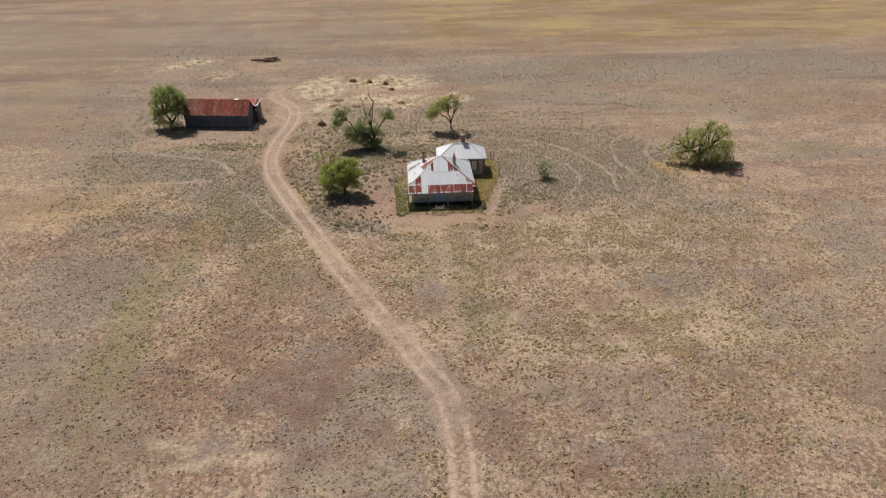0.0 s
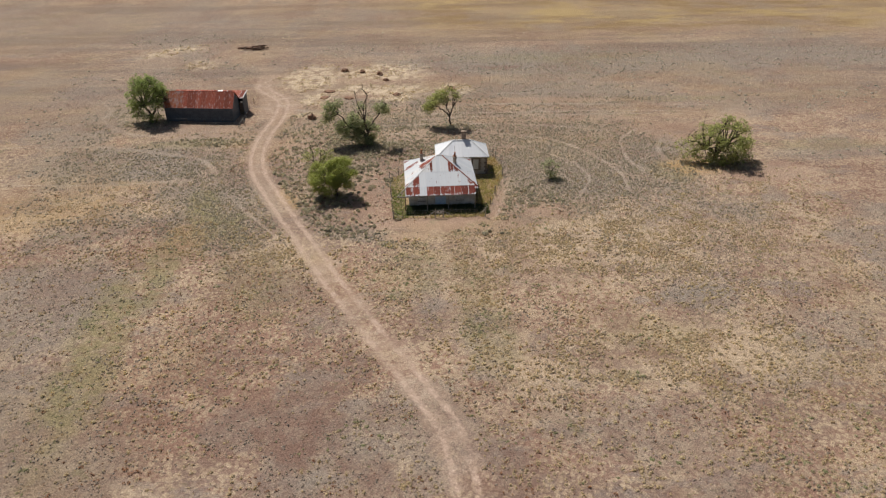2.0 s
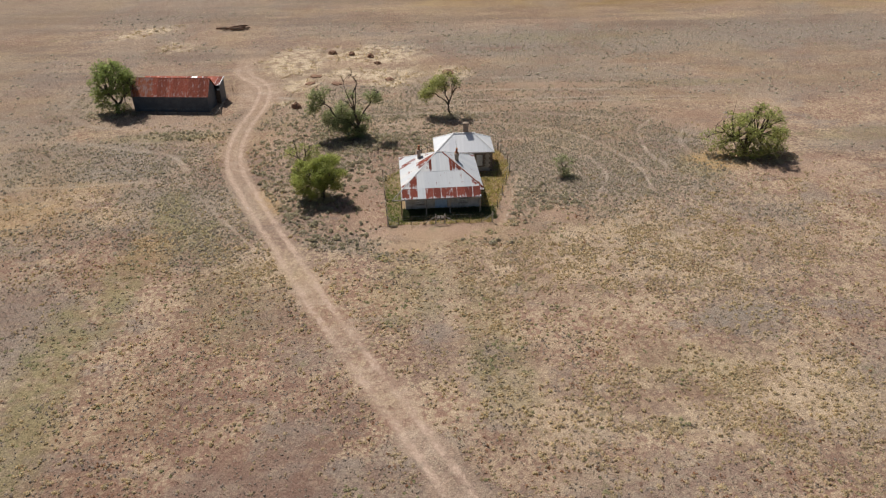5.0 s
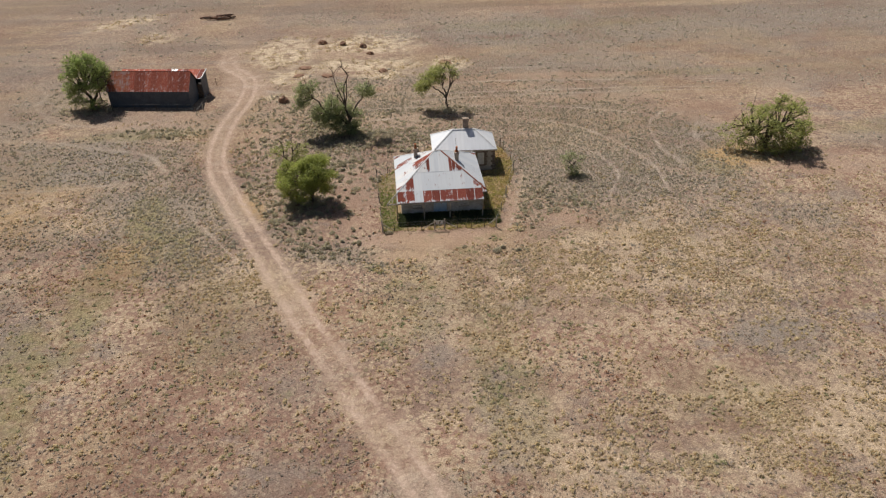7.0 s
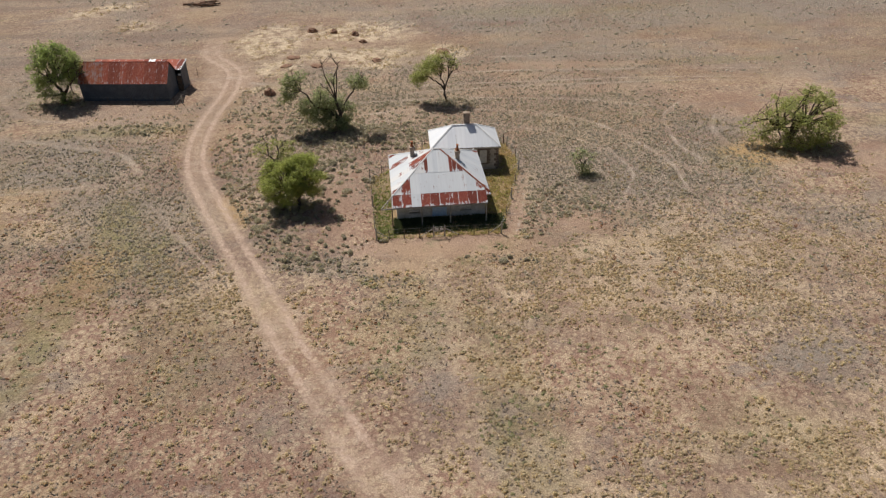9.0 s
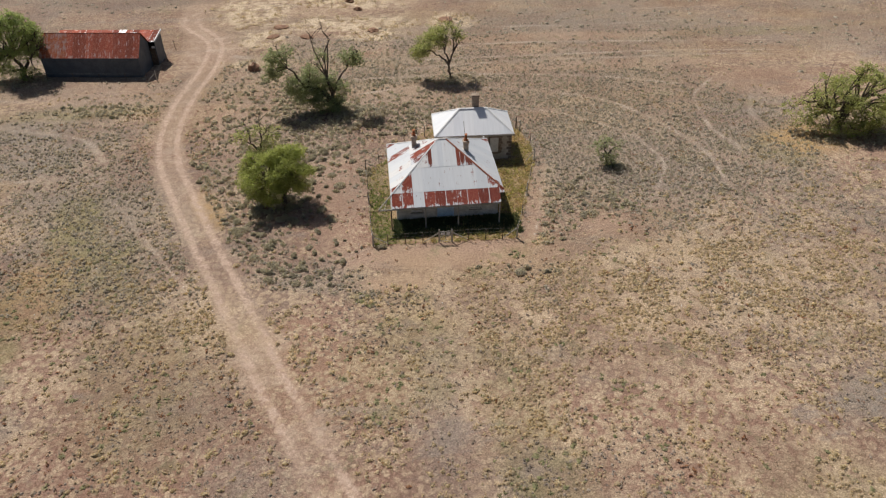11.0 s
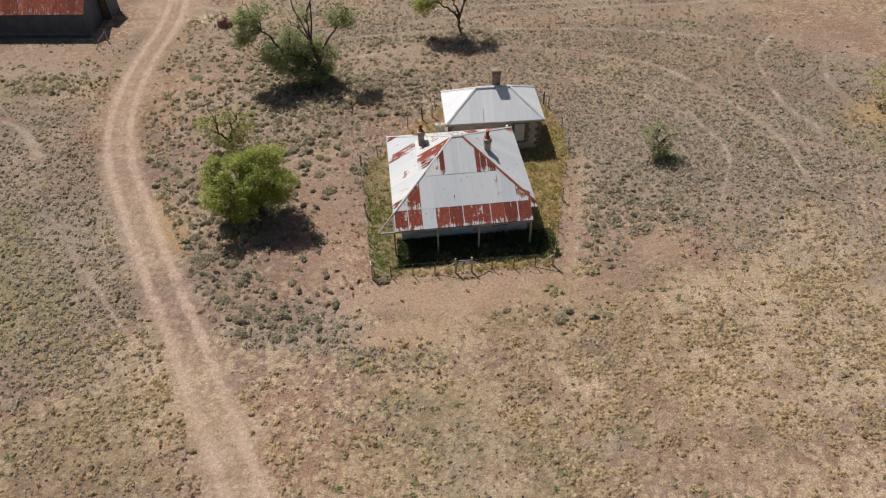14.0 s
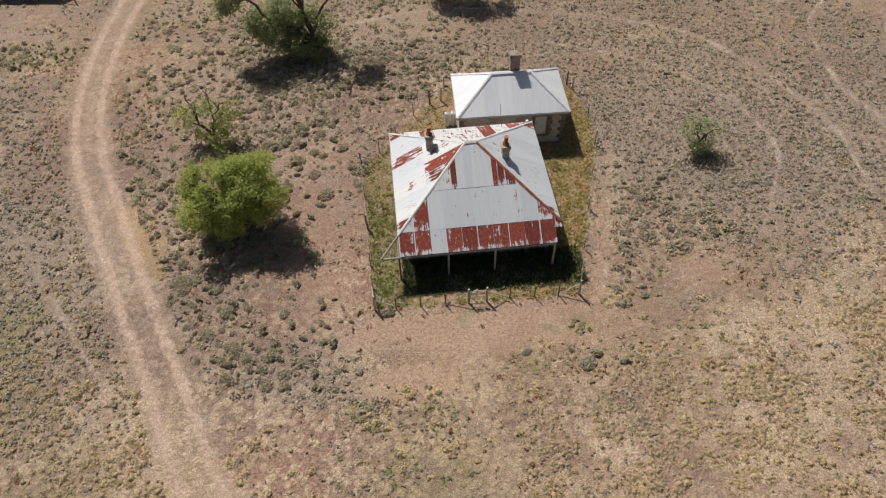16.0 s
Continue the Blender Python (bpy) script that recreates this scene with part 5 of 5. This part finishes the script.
    build_tree("broad low-spreading tree with dark twisted limbs", (44.9, 15.2, 0), [(0, 0, 0.6, 0.26, -1), (-1.6, 0, 1.9, 0.15, 0), (1.2, 0, 2.2, 0.15, 0), (-0.2, 0.3, 3.2, 0.12, 0), (-3.2, 0, 2.9, 0.09, 1), (2.8, 0.2, 3.3, 0.09, 2)],
               crown_of(1.7, 0, 3.2, 3.5, 3.2, 2.8, 24, 1.0, 5, 2, 0.5) + crown_of(-1.4, 0.2, 2.8, 2.6, 2.4, 2.5, 13, 1.0, 6, 1, 0.42) + [(-4.4, 0, 2.9, 1.1, 0.3, 4), (-5.0, 0.4, 2.0, 1.0, 0.3, 4), (-4.0, -0.5, 1.1, 1.1, 0.4, 1),
               (-1.2, -1.6, 1.3, 1.1, 0.6, 1), (1.2, -2.0, 1.6, 1.1, 0.6, 2), (-3.0, -0.6, 1.6, 1.0, 0.4, 1), (0.6, 0.2, 5.9, 0.8, 0.5, 3), (1.4, 0.2, 6.1, 0.6, 0.5, 3), (-2.0, -1.5, 0.8, 1.0, 0.6, 1), (0.3, -2.0, 0.8, 1.1, 0.7, 0), (4.2, 0, 2.6, 1.0, 0.6, 5), (2.4, -1.8, 0.9, 1.1, 0.7, 2), (3.6, -1.2, 1.2, 1.0, 0.6, 5)],
               [(-2.6, 0, 4.4, 1), (-4.3, 0, 3.9, 4), (-3.4, 0.3, 4.0, 4)], LEAF_OLIVE, 0.45, 25, 0.09, 330)
    build_tree("dense olive-green tree leaning on the shed", (-39.7, 36.0, 0), [(0.2, 0, 0.8, 0.22, -1), (1.5, -0.2, 2.2, 0.12, 0), (-0.7, 0.1, 2.4, 0.14, 0), (2.7, -0.5, 3.2, 0.08, 1)],
               crown_of(0.4, 0, 4.4, 2.9, 2.8, 3.2, 22, 1.1, 7, 2, 0.8) + [(1.9, 0, 5.5, 1.1, 0.55, 1), (2.4, 0.3, 4.6, 1.0, 0.4, 1), (3.0, -0.2, 5.2, 0.8, 0.3, 3), (-1.6, -0.8, 1.5, 1.1, 0.7, 2), (-0.6, -1.0, 1.2, 1.0, 0.6, 0), (0.6, -0.8, 0.8, 1.0, 0.7, 0), (-2.2, 0, 2.6, 1.1, 0.7, 2), (1.8, -0.8, 1.0, 0.8, 0.4, 1)],
               [(3.6, -0.7, 4.4, 3), (3.3, -0.2, 3.6, 3), (3.9, -0.6, 3.8, 3)], LEAF_GREEN, 0.28, 26, 0.09, 430)
    build_tree("small scrubby tree with thin crown and dark base", (20.75, 10.4, 0), [(0.0, 0, 0.8, 0.07, -1), (-0.3, 0, 1.5, 0.05, 0), (0.3, 0, 1.5, 0.05, 0)],
               [(-0.95, 0, 1.8, 0.7, 0.4, 1), (0.85, 0, 1.8, 0.7, 0.4, 2), (-0.1, 0.2, 2.3, 0.7, 0.5, 1), (0.2, -0.3, 1.2, 0.7, 0.5, 2), (-0.4, -0.2, 0.9, 0.6, 0.5, 0), (0.3, -0.2, 0.4, 0.6, 0.9, 0), (-0.5, 0.2, 2.0, 0.6, 0.4, 1)], [], LEAF_GREY, 0.09, 27, 0.07, 480)


build_trees()


# ---- earth heaps, timber and stones ----
def heap_mesh(r, h, seed, material):
    rs = np.random.RandomState(seed)
    bm = bmesh.new()
    bmesh.ops.create_icosphere(bm, subdivisions=3, radius=1)
    for v in bm.verts:
        k = 1 + 0.35 * (noise.noise(v.co * 1.7 + Vector((seed, 0, 0))) + 0.5 * noise.noise(v.co * 4 + Vector((0, seed, 0))))
        v.co = Vector((v.co.x * r * k, v.co.y * r * k * 0.8, max(-0.15, v.co.z * h * k)))
    me = bpy.data.meshes.new("earth_heap")
    bm.to_mesh(me)
    bm.free()
    me.materials.append(material)
    return me


def build_heaps():
    for i, (x, y, r, h) in enumerate(((-13.75, 35.35, 0.75, 0.85), (-10.4, 62, 0.8, 0.65), (-6.9, 61, 0.7, 0.55), (-3.5, 59.5, 0.75, 0.6), (-2.2, 55.6, 0.6, 0.45), (-12.2, 49.5, 1.1, 0.25), (-12.8, 46, 0.8, 0.22), (-0.1, 47, 0.8, 0.35),
                                      (9.6, 50.2, 1.2, 0.25), (-8.5, 45.5, 0.9, 0.3))):
        ob = new("earth_heap", heap_mesh(r, h, i + 1, EARTH))
        ob.matrix_basis = pose(x, y, 0, 0, 0, i * 37)
        tagged(ob, "dark red-brown heap of earth on pale ground", "earth heap", "earth heaps")
    t = thing("timber_pile", pose(-31.5, 80.2, 0), "scattered pile of dark old timber on the plain", "timber pile")
    g = random.Random(3)
    for i in range(26):
        a, L = g.uniform(-0.5, 0.5), g.uniform(1, 3)
        x, y, z = g.uniform(-2.5, 2.5), g.uniform(-1, 1), g.uniform(0.05, 0.45)
        dx, dy = math.cos(a) * L / 2, math.sin(a) * L / 2
        part("log", tube([(x - dx, y - dy, z), (x + dx, y + dy, z + g.uniform(-0.03, 0.2))], [0.13, 0.10], 6), EARTH if i % 3 else OLD_WOOD, t)
    v, f = [], []
    rs = np.random.RandomState(9)
    n = 60
    x, y = rs.uniform(-25, 32, n), rs.uniform(-14, 24, n)
    keep = ~inside(x, y, FENCE)
    c = np.stack([x, y, np.full(n, 0.04)], 1)[keep]
    v, f = leaf_quads(c, 0.03 + 0.04 * rs.rand(len(c)), rs, 2.0)
    tagged(new("pale_stones", bulk_mesh("pale_stones", v, f, WHITE_PAINT)), "small pale stones scattered on the soil", "stones", kind="stuff")


build_heaps()


# ---- saltbush, grass and weeds ----
HOUSES = [(1.4, 1.9, 10.2, 11.2), (5.4, 12.0, 12.8, 16.8), (-38.5, 33.9, -23.5, 43.5)]


def scatter(n, lo, hi, density, rs):
    """n tries in a rectangle, kept by density(x, y, masks)."""
    x, y = rs.uniform(lo[0], hi[0], n), rs.uniform(lo[1], hi[1], n)
    m = masks(x, y)
    d = density(x, y, m)
    for x0, y0, x1, y1 in HOUSES:
        d = np.where((x > x0) & (x < x1) & (y > y0) & (y < y1), 0, d)
    k = rs.rand(n) < d
    return x[k], y[k]


def shrub_cloud(x, y, size, leaves, rs, leaf=0.22, tall=0.65, up=1.1, slim=0.55):
    """Ragged domes of small leaves at the places given."""
    n = len(x)
    d = rs.normal(size=(n, leaves, 3))
    d /= np.linalg.norm(d, axis=2, keepdims=True)
    d[:, :, 2] = np.abs(d[:, :, 2])
    wob = 1 + 0.35 * rs.normal(size=(n, 1, 3)) * np.array((1, 1, 0.4))
    p = d * (0.45 + 0.55 * rs.rand(n, leaves, 1) ** 0.5) * size[:, None, None] * wob
    p[:, :, 2] *= tall
    p += np.stack([x, y, np.full(n, 0.03)], 1)[:, None]
    s = (leaf * size[:, None] * (0.7 + 0.7 * rs.rand(n, leaves))).ravel()
    return leaf_quads(p.reshape(-1, 3), s, rs, up, slim)


def even(cell, lo, hi, density, rs):
    """Places about one cell apart, kept by density."""
    gx, gy = np.meshgrid(np.arange(lo[0], hi[0], cell), np.arange(lo[1], hi[1], cell))
    x = gx.ravel() + rs.uniform(-0.46, 0.46, gx.size) * cell
    y = gy.ravel() + rs.uniform(-0.46, 0.46, gx.size) * cell
    d = density(x, y, masks(x, y))
    for x0, y0, x1, y1 in HOUSES:
        d = np.where((x > x0) & (x < x1) & (y > y0) & (y < y1), 0, d)
    k = rs.rand(len(x)) < d
    return x[k], y[k]


def mound_cloud(x, y, size, rs, sides=7, rings=3, tall=0.6, fringe=8, leaf=0.4, slim=0.3, up=0.8, core=1.0):
    """Lumpy mounds with a fringe of loose leaves or blades."""
    n = len(x)
    a = (np.arange(sides) / sides * 2 * math.pi)[None, None] + (np.arange(rings) * 0.4)[None, :, None] + rs.uniform(0, 6, (n, 1, 1))
    elev = np.linspace(0.95, -0.15, rings)[None, :, None]
    rad = core * size[:, None, None] * rs.uniform(0.65, 1.35, (n, rings, sides)) * np.cos(elev)
    stretch = rs.uniform(0.75, 1.3, (n, 1, 1))
    px = x[:, None, None] + rad * np.cos(a) * stretch
    py = y[:, None, None] + rad * np.sin(a) / stretch
    pz = size[:, None, None] * tall * np.sin(elev) * rs.uniform(0.75, 1.25, (n, rings, sides))
    ring = np.stack([px, py, pz], 3).reshape(n, -1, 3)
    top = np.stack([x, y, size * tall * rs.uniform(0.85, 1.15, n)], 1)[:, None]
    v = np.concatenate([top, ring], 1)
    k = v.shape[1]
    i = np.arange(sides)
    j = (i + 1) % sides
    f = [np.stack([np.zeros(sides, int), 1 + i, 1 + j, 1 + j], 1)]
    for q in range(rings - 1):
        f.append(np.stack([1 + q * sides + i, 1 + (q + 1) * sides + i, 1 + (q + 1) * sides + j, 1 + q * sides + j], 1))
    tri = []
    for g in f:
        tri += [g[:, [0, 1, 2]]] + ([g[:, [0, 2, 3]]] if g is not f[0] else [])
    tri = np.concatenate(tri)
    faces = (tri[None] + (np.arange(n) * k)[:, None, None]).reshape(-1, 3)
    v = v.reshape(-1, 3)
    lv, lf = shrub_cloud(x, y, size * 1.15, fringe, rs, leaf, tall * 1.15, up, slim)
    lf = np.concatenate([lf[:, [0, 1, 2]], lf[:, [0, 2, 3]]])
    return np.concatenate([v, lv]), np.concatenate([faces, lf + len(v)])


def tuft_cloud(x, y, size, blades, rs, spread=0.9):
    """Tufts of thin pointed blades."""
    n = len(x)
    a = rs.uniform(0, 2 * math.pi, (n, blades))
    out = np.stack([np.cos(a), np.sin(a)], 2)
    sz = size[:, None] * (0.6 + 0.8 * rs.rand(n, blades))
    root = np.stack([x, y], 1)[:, None] + out * (size[:, None, None] * 0.35 * rs.rand(n, blades, 1))
    tip = root + out * (sz * spread * rs.uniform(0.3, 1.0, (n, blades)))[:, :, None]
    wid = np.stack([-out[:, :, 1], out[:, :, 0]], 2) * (0.13 * sz)[:, :, None]
    z0, z1 = np.full((n, blades, 1), -0.02), (sz * rs.uniform(0.25, 0.7, (n, blades)))[:, :, None]
    v = np.stack([np.concatenate([root - wid, z0], 2), np.concatenate([root + wid, z0], 2), np.concatenate([tip, z1], 2)], 2).reshape(-1, 3)
    return v, np.arange(len(v)).reshape(-1, 3)


def stuff(name, vf, material, label, category):
    me = bulk_mesh(name, *vf, material)
    me.shade_smooth()
    tagged(new(name, me), label, category, kind="stuff")


def build_plants():
    rs = np.random.RandomState(31)
    patch = lambda x, y, s, a, b, size=5.0: step(fbm(x + s, y - s, size), a, b)
    off_road = lambda m, a=1.5, b=2.1: step(m["dist"], a, b)
    open_soil = lambda m: (1 - np.clip(1.15 * m["red"], 0, 0.95)) * (1 - np.clip(1.3 * m["bare"], 0, 1)) * (1 - m["yard"])
    # saltbush: well-grown bushes west and south of the cottage, smaller and closer to the east
    grove = lambda x, y: np.maximum.reduce([blob(x, y, -9, 15, 7.5, 17, 6), 0.9 * blob(x, y, -3, 24, 10, 7), 0.5 * blob(x, y, -5.5, -2.0, 5.0, 1.8, -22), 0.75 * blob(x, y, 17.2, 4.5, 4.0, 3.6), 0.8 * blob(x, y, 14.6, 4, 0.8, 5, -12), 0.5 * blob(x, y, 10.5, -3.4, 3, 1.2, -15),
                                            0.9 * blob(x, y, -26, 26, 6, 1.5, -4)])
    salt = lambda x, y, m: grove(x, y) * off_road(m, 1.3, 1.9) * (0.62 + 0.38 * patch(x, y, 8, 0.38, 0.52, 3.0)) * open_soil(m)
    x, y = even(0.50, (-33, -8), (24, 36), lambda x, y, m: 0.92 * salt(x, y, m), rs)
    near = np.hypot(x - 1, y - 4)
    pick = np.argsort(near)[:290]
    models = []
    for k in range(6):
        v, f = mound_cloud(np.zeros(1), np.zeros(1), np.array([0.25]), rs, 9, 4, 0.7, 260, 0.22, 0.5, 0.7, 0.6)
        me = bulk_mesh("saltbush", v, f, SALTBUSH)
        me.shade_smooth()
        models.append(me)
    for i in pick:
        big = 1.5 if np.hypot(x[i] - 17.2, y[i] - 3.0) < 1.3 else 1.0
        ob = new("saltbush", models[i % 6])
        k = big * (0.45 + 0.75 * rs.rand() ** 1.5)
        ob.matrix_basis = pose(x[i], y[i], 0, 0, 0, rs.uniform(0, 360)) @ Matrix.Diagonal((k, k * rs.uniform(0.8, 1.2), k, 1))
        tagged(ob, "low grey-green saltbush on bare red soil", "shrub", "saltbushes round the cottage")
    rest = np.ones(len(x), bool)
    rest[pick] = False
    stuff("saltbush_scrub", mound_cloud(x[rest], y[rest], 0.11 + 0.20 * rs.rand(rest.sum()) ** 1.8, rs, 7, 3, 0.65, 60, 0.30, 0.5, 0.7, 0.65), SALTBUSH, "grey-green saltbush scrub scattered over the soil", "shrubs")
    fine = lambda x, y, m: m["grey"] ** 1.2 * off_road(m) * open_soil(m) * (0.7 + 0.3 * patch(x, y, 19, 0.34, 0.5, 2.4)) * (1 - 0.35 * grove(x, y))
    x, y = even(0.37, (-48, -8), (46, 44), lambda x, y, m: 0.95 * fine(x, y, m) * (1 - 0.45 * step(np.hypot(x - 4, y - 8), 26, 46)), rs)
    stuff("fine_saltbush", mound_cloud(x, y, 0.10 + 0.14 * rs.rand(len(x)) ** 1.8, rs, 5, 2, 0.55, 12, 0.42, 0.45, 0.8, 0.7), GREY_BUSH, "close-set small grey saltbush over the plain", "shrubs")
    x, y = even(1.0, (-62, 10), (105, 95), lambda x, y, m: fine(x, y, m) * 0.75 * (1 - ((x > -48) & (x < 46) & (y < 44))), rs)
    stuff("far_saltbush_scrub", mound_cloud(x, y, 0.12 + 0.24 * rs.rand(len(x)) ** 2, rs, 6, 2, 0.4, 5, 0.4, 0.5, 1.4), GREY_BUSH, "grey saltbush scrub on the far plain", "shrubs")
    # low dead heath, a fine grey and brown speckle
    near = lambda x, y: 1 - step(np.hypot((x - 4) / 1.1, y + 14) + 26 * (fbm(x, y, 14) - 0.5), 28, 64)
    heath = lambda x, y, m: open_soil(m) * (1 - step(1.9 - m["dist"], 0, 0.5)) * np.maximum.reduce([0.75 * m["grey"] * (y < 2), 0.6 * patch(x, y, 55, 0.50, 0.58), m["heathy"] * (0.35 + 0.65 * patch(x, y, 91, 0.36, 0.5, 2.2))]) * (0.3 + 0.7 * near(x, y))
    x, y = scatter(76000, (-46, -48), (60, 20), heath, rs)
    stuff("low_heath", mound_cloud(x, y, 0.05 + 0.10 * rs.rand(len(x)) ** 1.6, rs, 5, 2, 0.5, 3, 0.6, 0.3, 1.0, 0.75), HEATH, "low dead grey-brown heath plants in patches", "heath")
    # dry grass over the fields, thinning out with distance
    field = lambda x, y, m: (1 - np.clip(m["bare"] * 1.3, 0, 1)) * (1 - 0.9 * m["red"]) * (1 - 0.75 * m["grey"]) * (1 - 0.6 * m["maroon"]) * (0.08 + 0.92 * m["field"]) * (0.25 + 0.75 * patch(x, y, 3, 0.36, 0.54))
    clear = lambda m: step(m["dist"], 1.2, 1.7)
    gaps = lambda x, y: 0.10 + 0.90 * step(fbm(x + 4, y + 4, 1.7, 3), 0.38, 0.56)
    x, y = even(0.25, (-46, -48), (56, 30), lambda x, y, m: field(x, y, m) * near(x, y) * clear(m) * gaps(x, y) * 0.75, rs)
    stuff("dry_grass", mound_cloud(x, y, 0.08 + 0.15 * rs.rand(len(x)) ** 1.5, rs, 6, 2, 0.5, 13, 0.38, 0.22, 1.0, 0.75), STRAW_BLADE, "pale dry grass tufts over the paddock", "grass")
    mustard = lambda x, y, m: np.maximum(0.5 * m["heathy"], 0.35 * m["thick"]) * (0.25 + 0.75 * patch(x, y, 25, 0.44, 0.56, 2.5)) * clear(m) * (1 - np.clip(m["bare"] * 1.3, 0, 1)) * (1 - m["yard"])
    x, y = even(0.5, (-30, -40), (42, 3), mustard, rs)
    stuff("yellow_grass", mound_cloud(x, y, 0.10 + 0.13 * rs.rand(len(x)), rs, 7, 3, 0.6, 36, 0.34, 0.25, 0.8, 0.7), YELLOW_BLADE, "yellowing grass clumps among the heath", "grass")
    x, y = even(0.8, (-90, -48), (115, 105), lambda x, y, m: field(x, y, m) * (1 - near(x, y)) * clear(m) * 0.5 * (1 - 0.7 * step(y, 36, 60)), rs)
    stuff("far_dry_grass", mound_cloud(x, y, 0.08 + 0.12 * rs.rand(len(x)) ** 1.6, rs, 5, 2, 0.26, 3, 0.5, 0.2, 1.5), STRAW_BLADE, "pale dry grass tufts on the far plain", "grass")
    x, y = scatter(9000, (-58, 30), (20, 90), lambda x, y, m: m["straw"] * (0.2 + 0.8 * patch(x, y, 61, 0.42, 0.6)), rs)
    stuff("straw_litter", shrub_cloud(x, y, rs.uniform(0.15, 0.45, len(x)), 12, rs, 0.5, 0.5, 1.0, 0.16), STRAW_BLADE, "loose pale straw heaped on the ground", "straw")
    x, y = scatter(26000, (-60, -48), (68, 48), lambda x, y, m: np.maximum(m["rust"], near(x, y) * (0.03 + 0.5 * patch(x, y, 40, 0.54, 0.62))) * (1 - m["yard"]) * (1 - step(2.2 - m["dist"], 0, 0.5)), rs)
    stuff("russet_forbs", shrub_cloud(x, y, 0.06 + 0.12 * rs.rand(len(x)) ** 2, 10, rs, 0.45, 0.7), RED_BLADE, "russet-brown dead forbs among the grass", "weeds")
    x, y = scatter(9000, (-60, -48), (68, 60), lambda x, y, m: (0.14 + 0.6 * patch(x, y, 140, 0.56, 0.64)) * (1 - m["yard"]) * step(m["dist"], 1.3, 2.0), rs)
    stuff("dark_stalks", shrub_cloud(x, y, 0.05 + 0.11 * rs.rand(len(x)) ** 2.5, 9, rs, 0.45, 0.8, 0.4, 0.25), DARK_BLADE, "dark brown dead stalks dotted over the plain", "weeds")
    west = lambda x, y: step(3.2 - x + 4 * (fbm(x, y, 3) - 0.5), 0, 1.5)
    x, y = scatter(12000, (-1, -0.5), (15, 19.5), lambda x, y, m: m["yard"] * (0.10 + 0.9 * west(x, y)) * (0.25 + 0.75 * patch(x, y, 12, 0.36, 0.5)), rs)
    stuff("yard_green_weeds", tuft_cloud(x, y, rs.uniform(0.10, 0.24, len(x)), 9, rs), GREEN_BLADE, "green weeds filling the fenced yard", "weeds")
    x, y = scatter(12000, (-1, -0.5), (15, 19.5), lambda x, y, m: m["yard"] * (1 - 0.7 * west(x, y)) * (0.3 + 0.7 * patch(x, y, 22, 0.4, 0.55)), rs)
    stuff("yard_dry_weeds", tuft_cloud(x, y, rs.uniform(0.12, 0.30, len(x)), 9, rs), DRY_WEED, "yellowing weeds in the fenced yard", "weeds")
    # verandah weeds spread over the roof's shadow, their dark green deepening it
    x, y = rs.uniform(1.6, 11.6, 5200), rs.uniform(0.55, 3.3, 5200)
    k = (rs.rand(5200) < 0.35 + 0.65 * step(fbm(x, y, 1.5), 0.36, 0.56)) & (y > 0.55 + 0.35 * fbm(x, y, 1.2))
    stuff("verandah_weeds", tuft_cloud(x[k], y[k], rs.uniform(0.12, 0.32, k.sum()), 8, rs, 0.6), SHADE_GREEN, "green weeds along the verandah, coloured dark to deepen its shadow", "weeds")
    x, y = scatter(30000, (-34, -49), (42, 30), lambda x, y, m: np.maximum.reduce([0.30 * m["green"], 0.9 * m["weedy"], 0.14 * patch(x, y, 70, 0.58, 0.65)]) * (1 - m["yard"]) * (1 - step(2.2 - m["dist"], 0, 0.5)), rs)
    stuff("green_weeds", mound_cloud(x, y, rs.uniform(0.06, 0.18, len(x)), rs, 5, 2, 0.22, 8, 0.6, 0.3, 1.4), DULL_GREEN, "low green weeds in damp patches", "weeds")


def build_undergrowth():
    rs = np.random.RandomState(77)
    for cx, cy, rx, ry, n in ((-2.6, 23.2, 4.2, 1.8, 90), (9.2, 30.4, 3.0, 1.5, 60), (46, 13.6, 5.0, 2.0, 90), (-40, 34.6, 3.5, 1.6, 60), (-9.6, 12.4, 2.0, 1.6, 40), (21.4, 9.9, 1.2, 0.8, 20)):
        a, r = rs.uniform(0, 6.28, n), np.sqrt(rs.rand(n))
        stuff("undergrowth", shrub_cloud(cx + rx * r * np.cos(a), cy + ry * r * np.sin(a), rs.uniform(0.2, 0.5, n), 45, rs, 0.2), SALTBUSH, "grey scrub under the tree", "shrubs")


build_plants()
build_undergrowth()
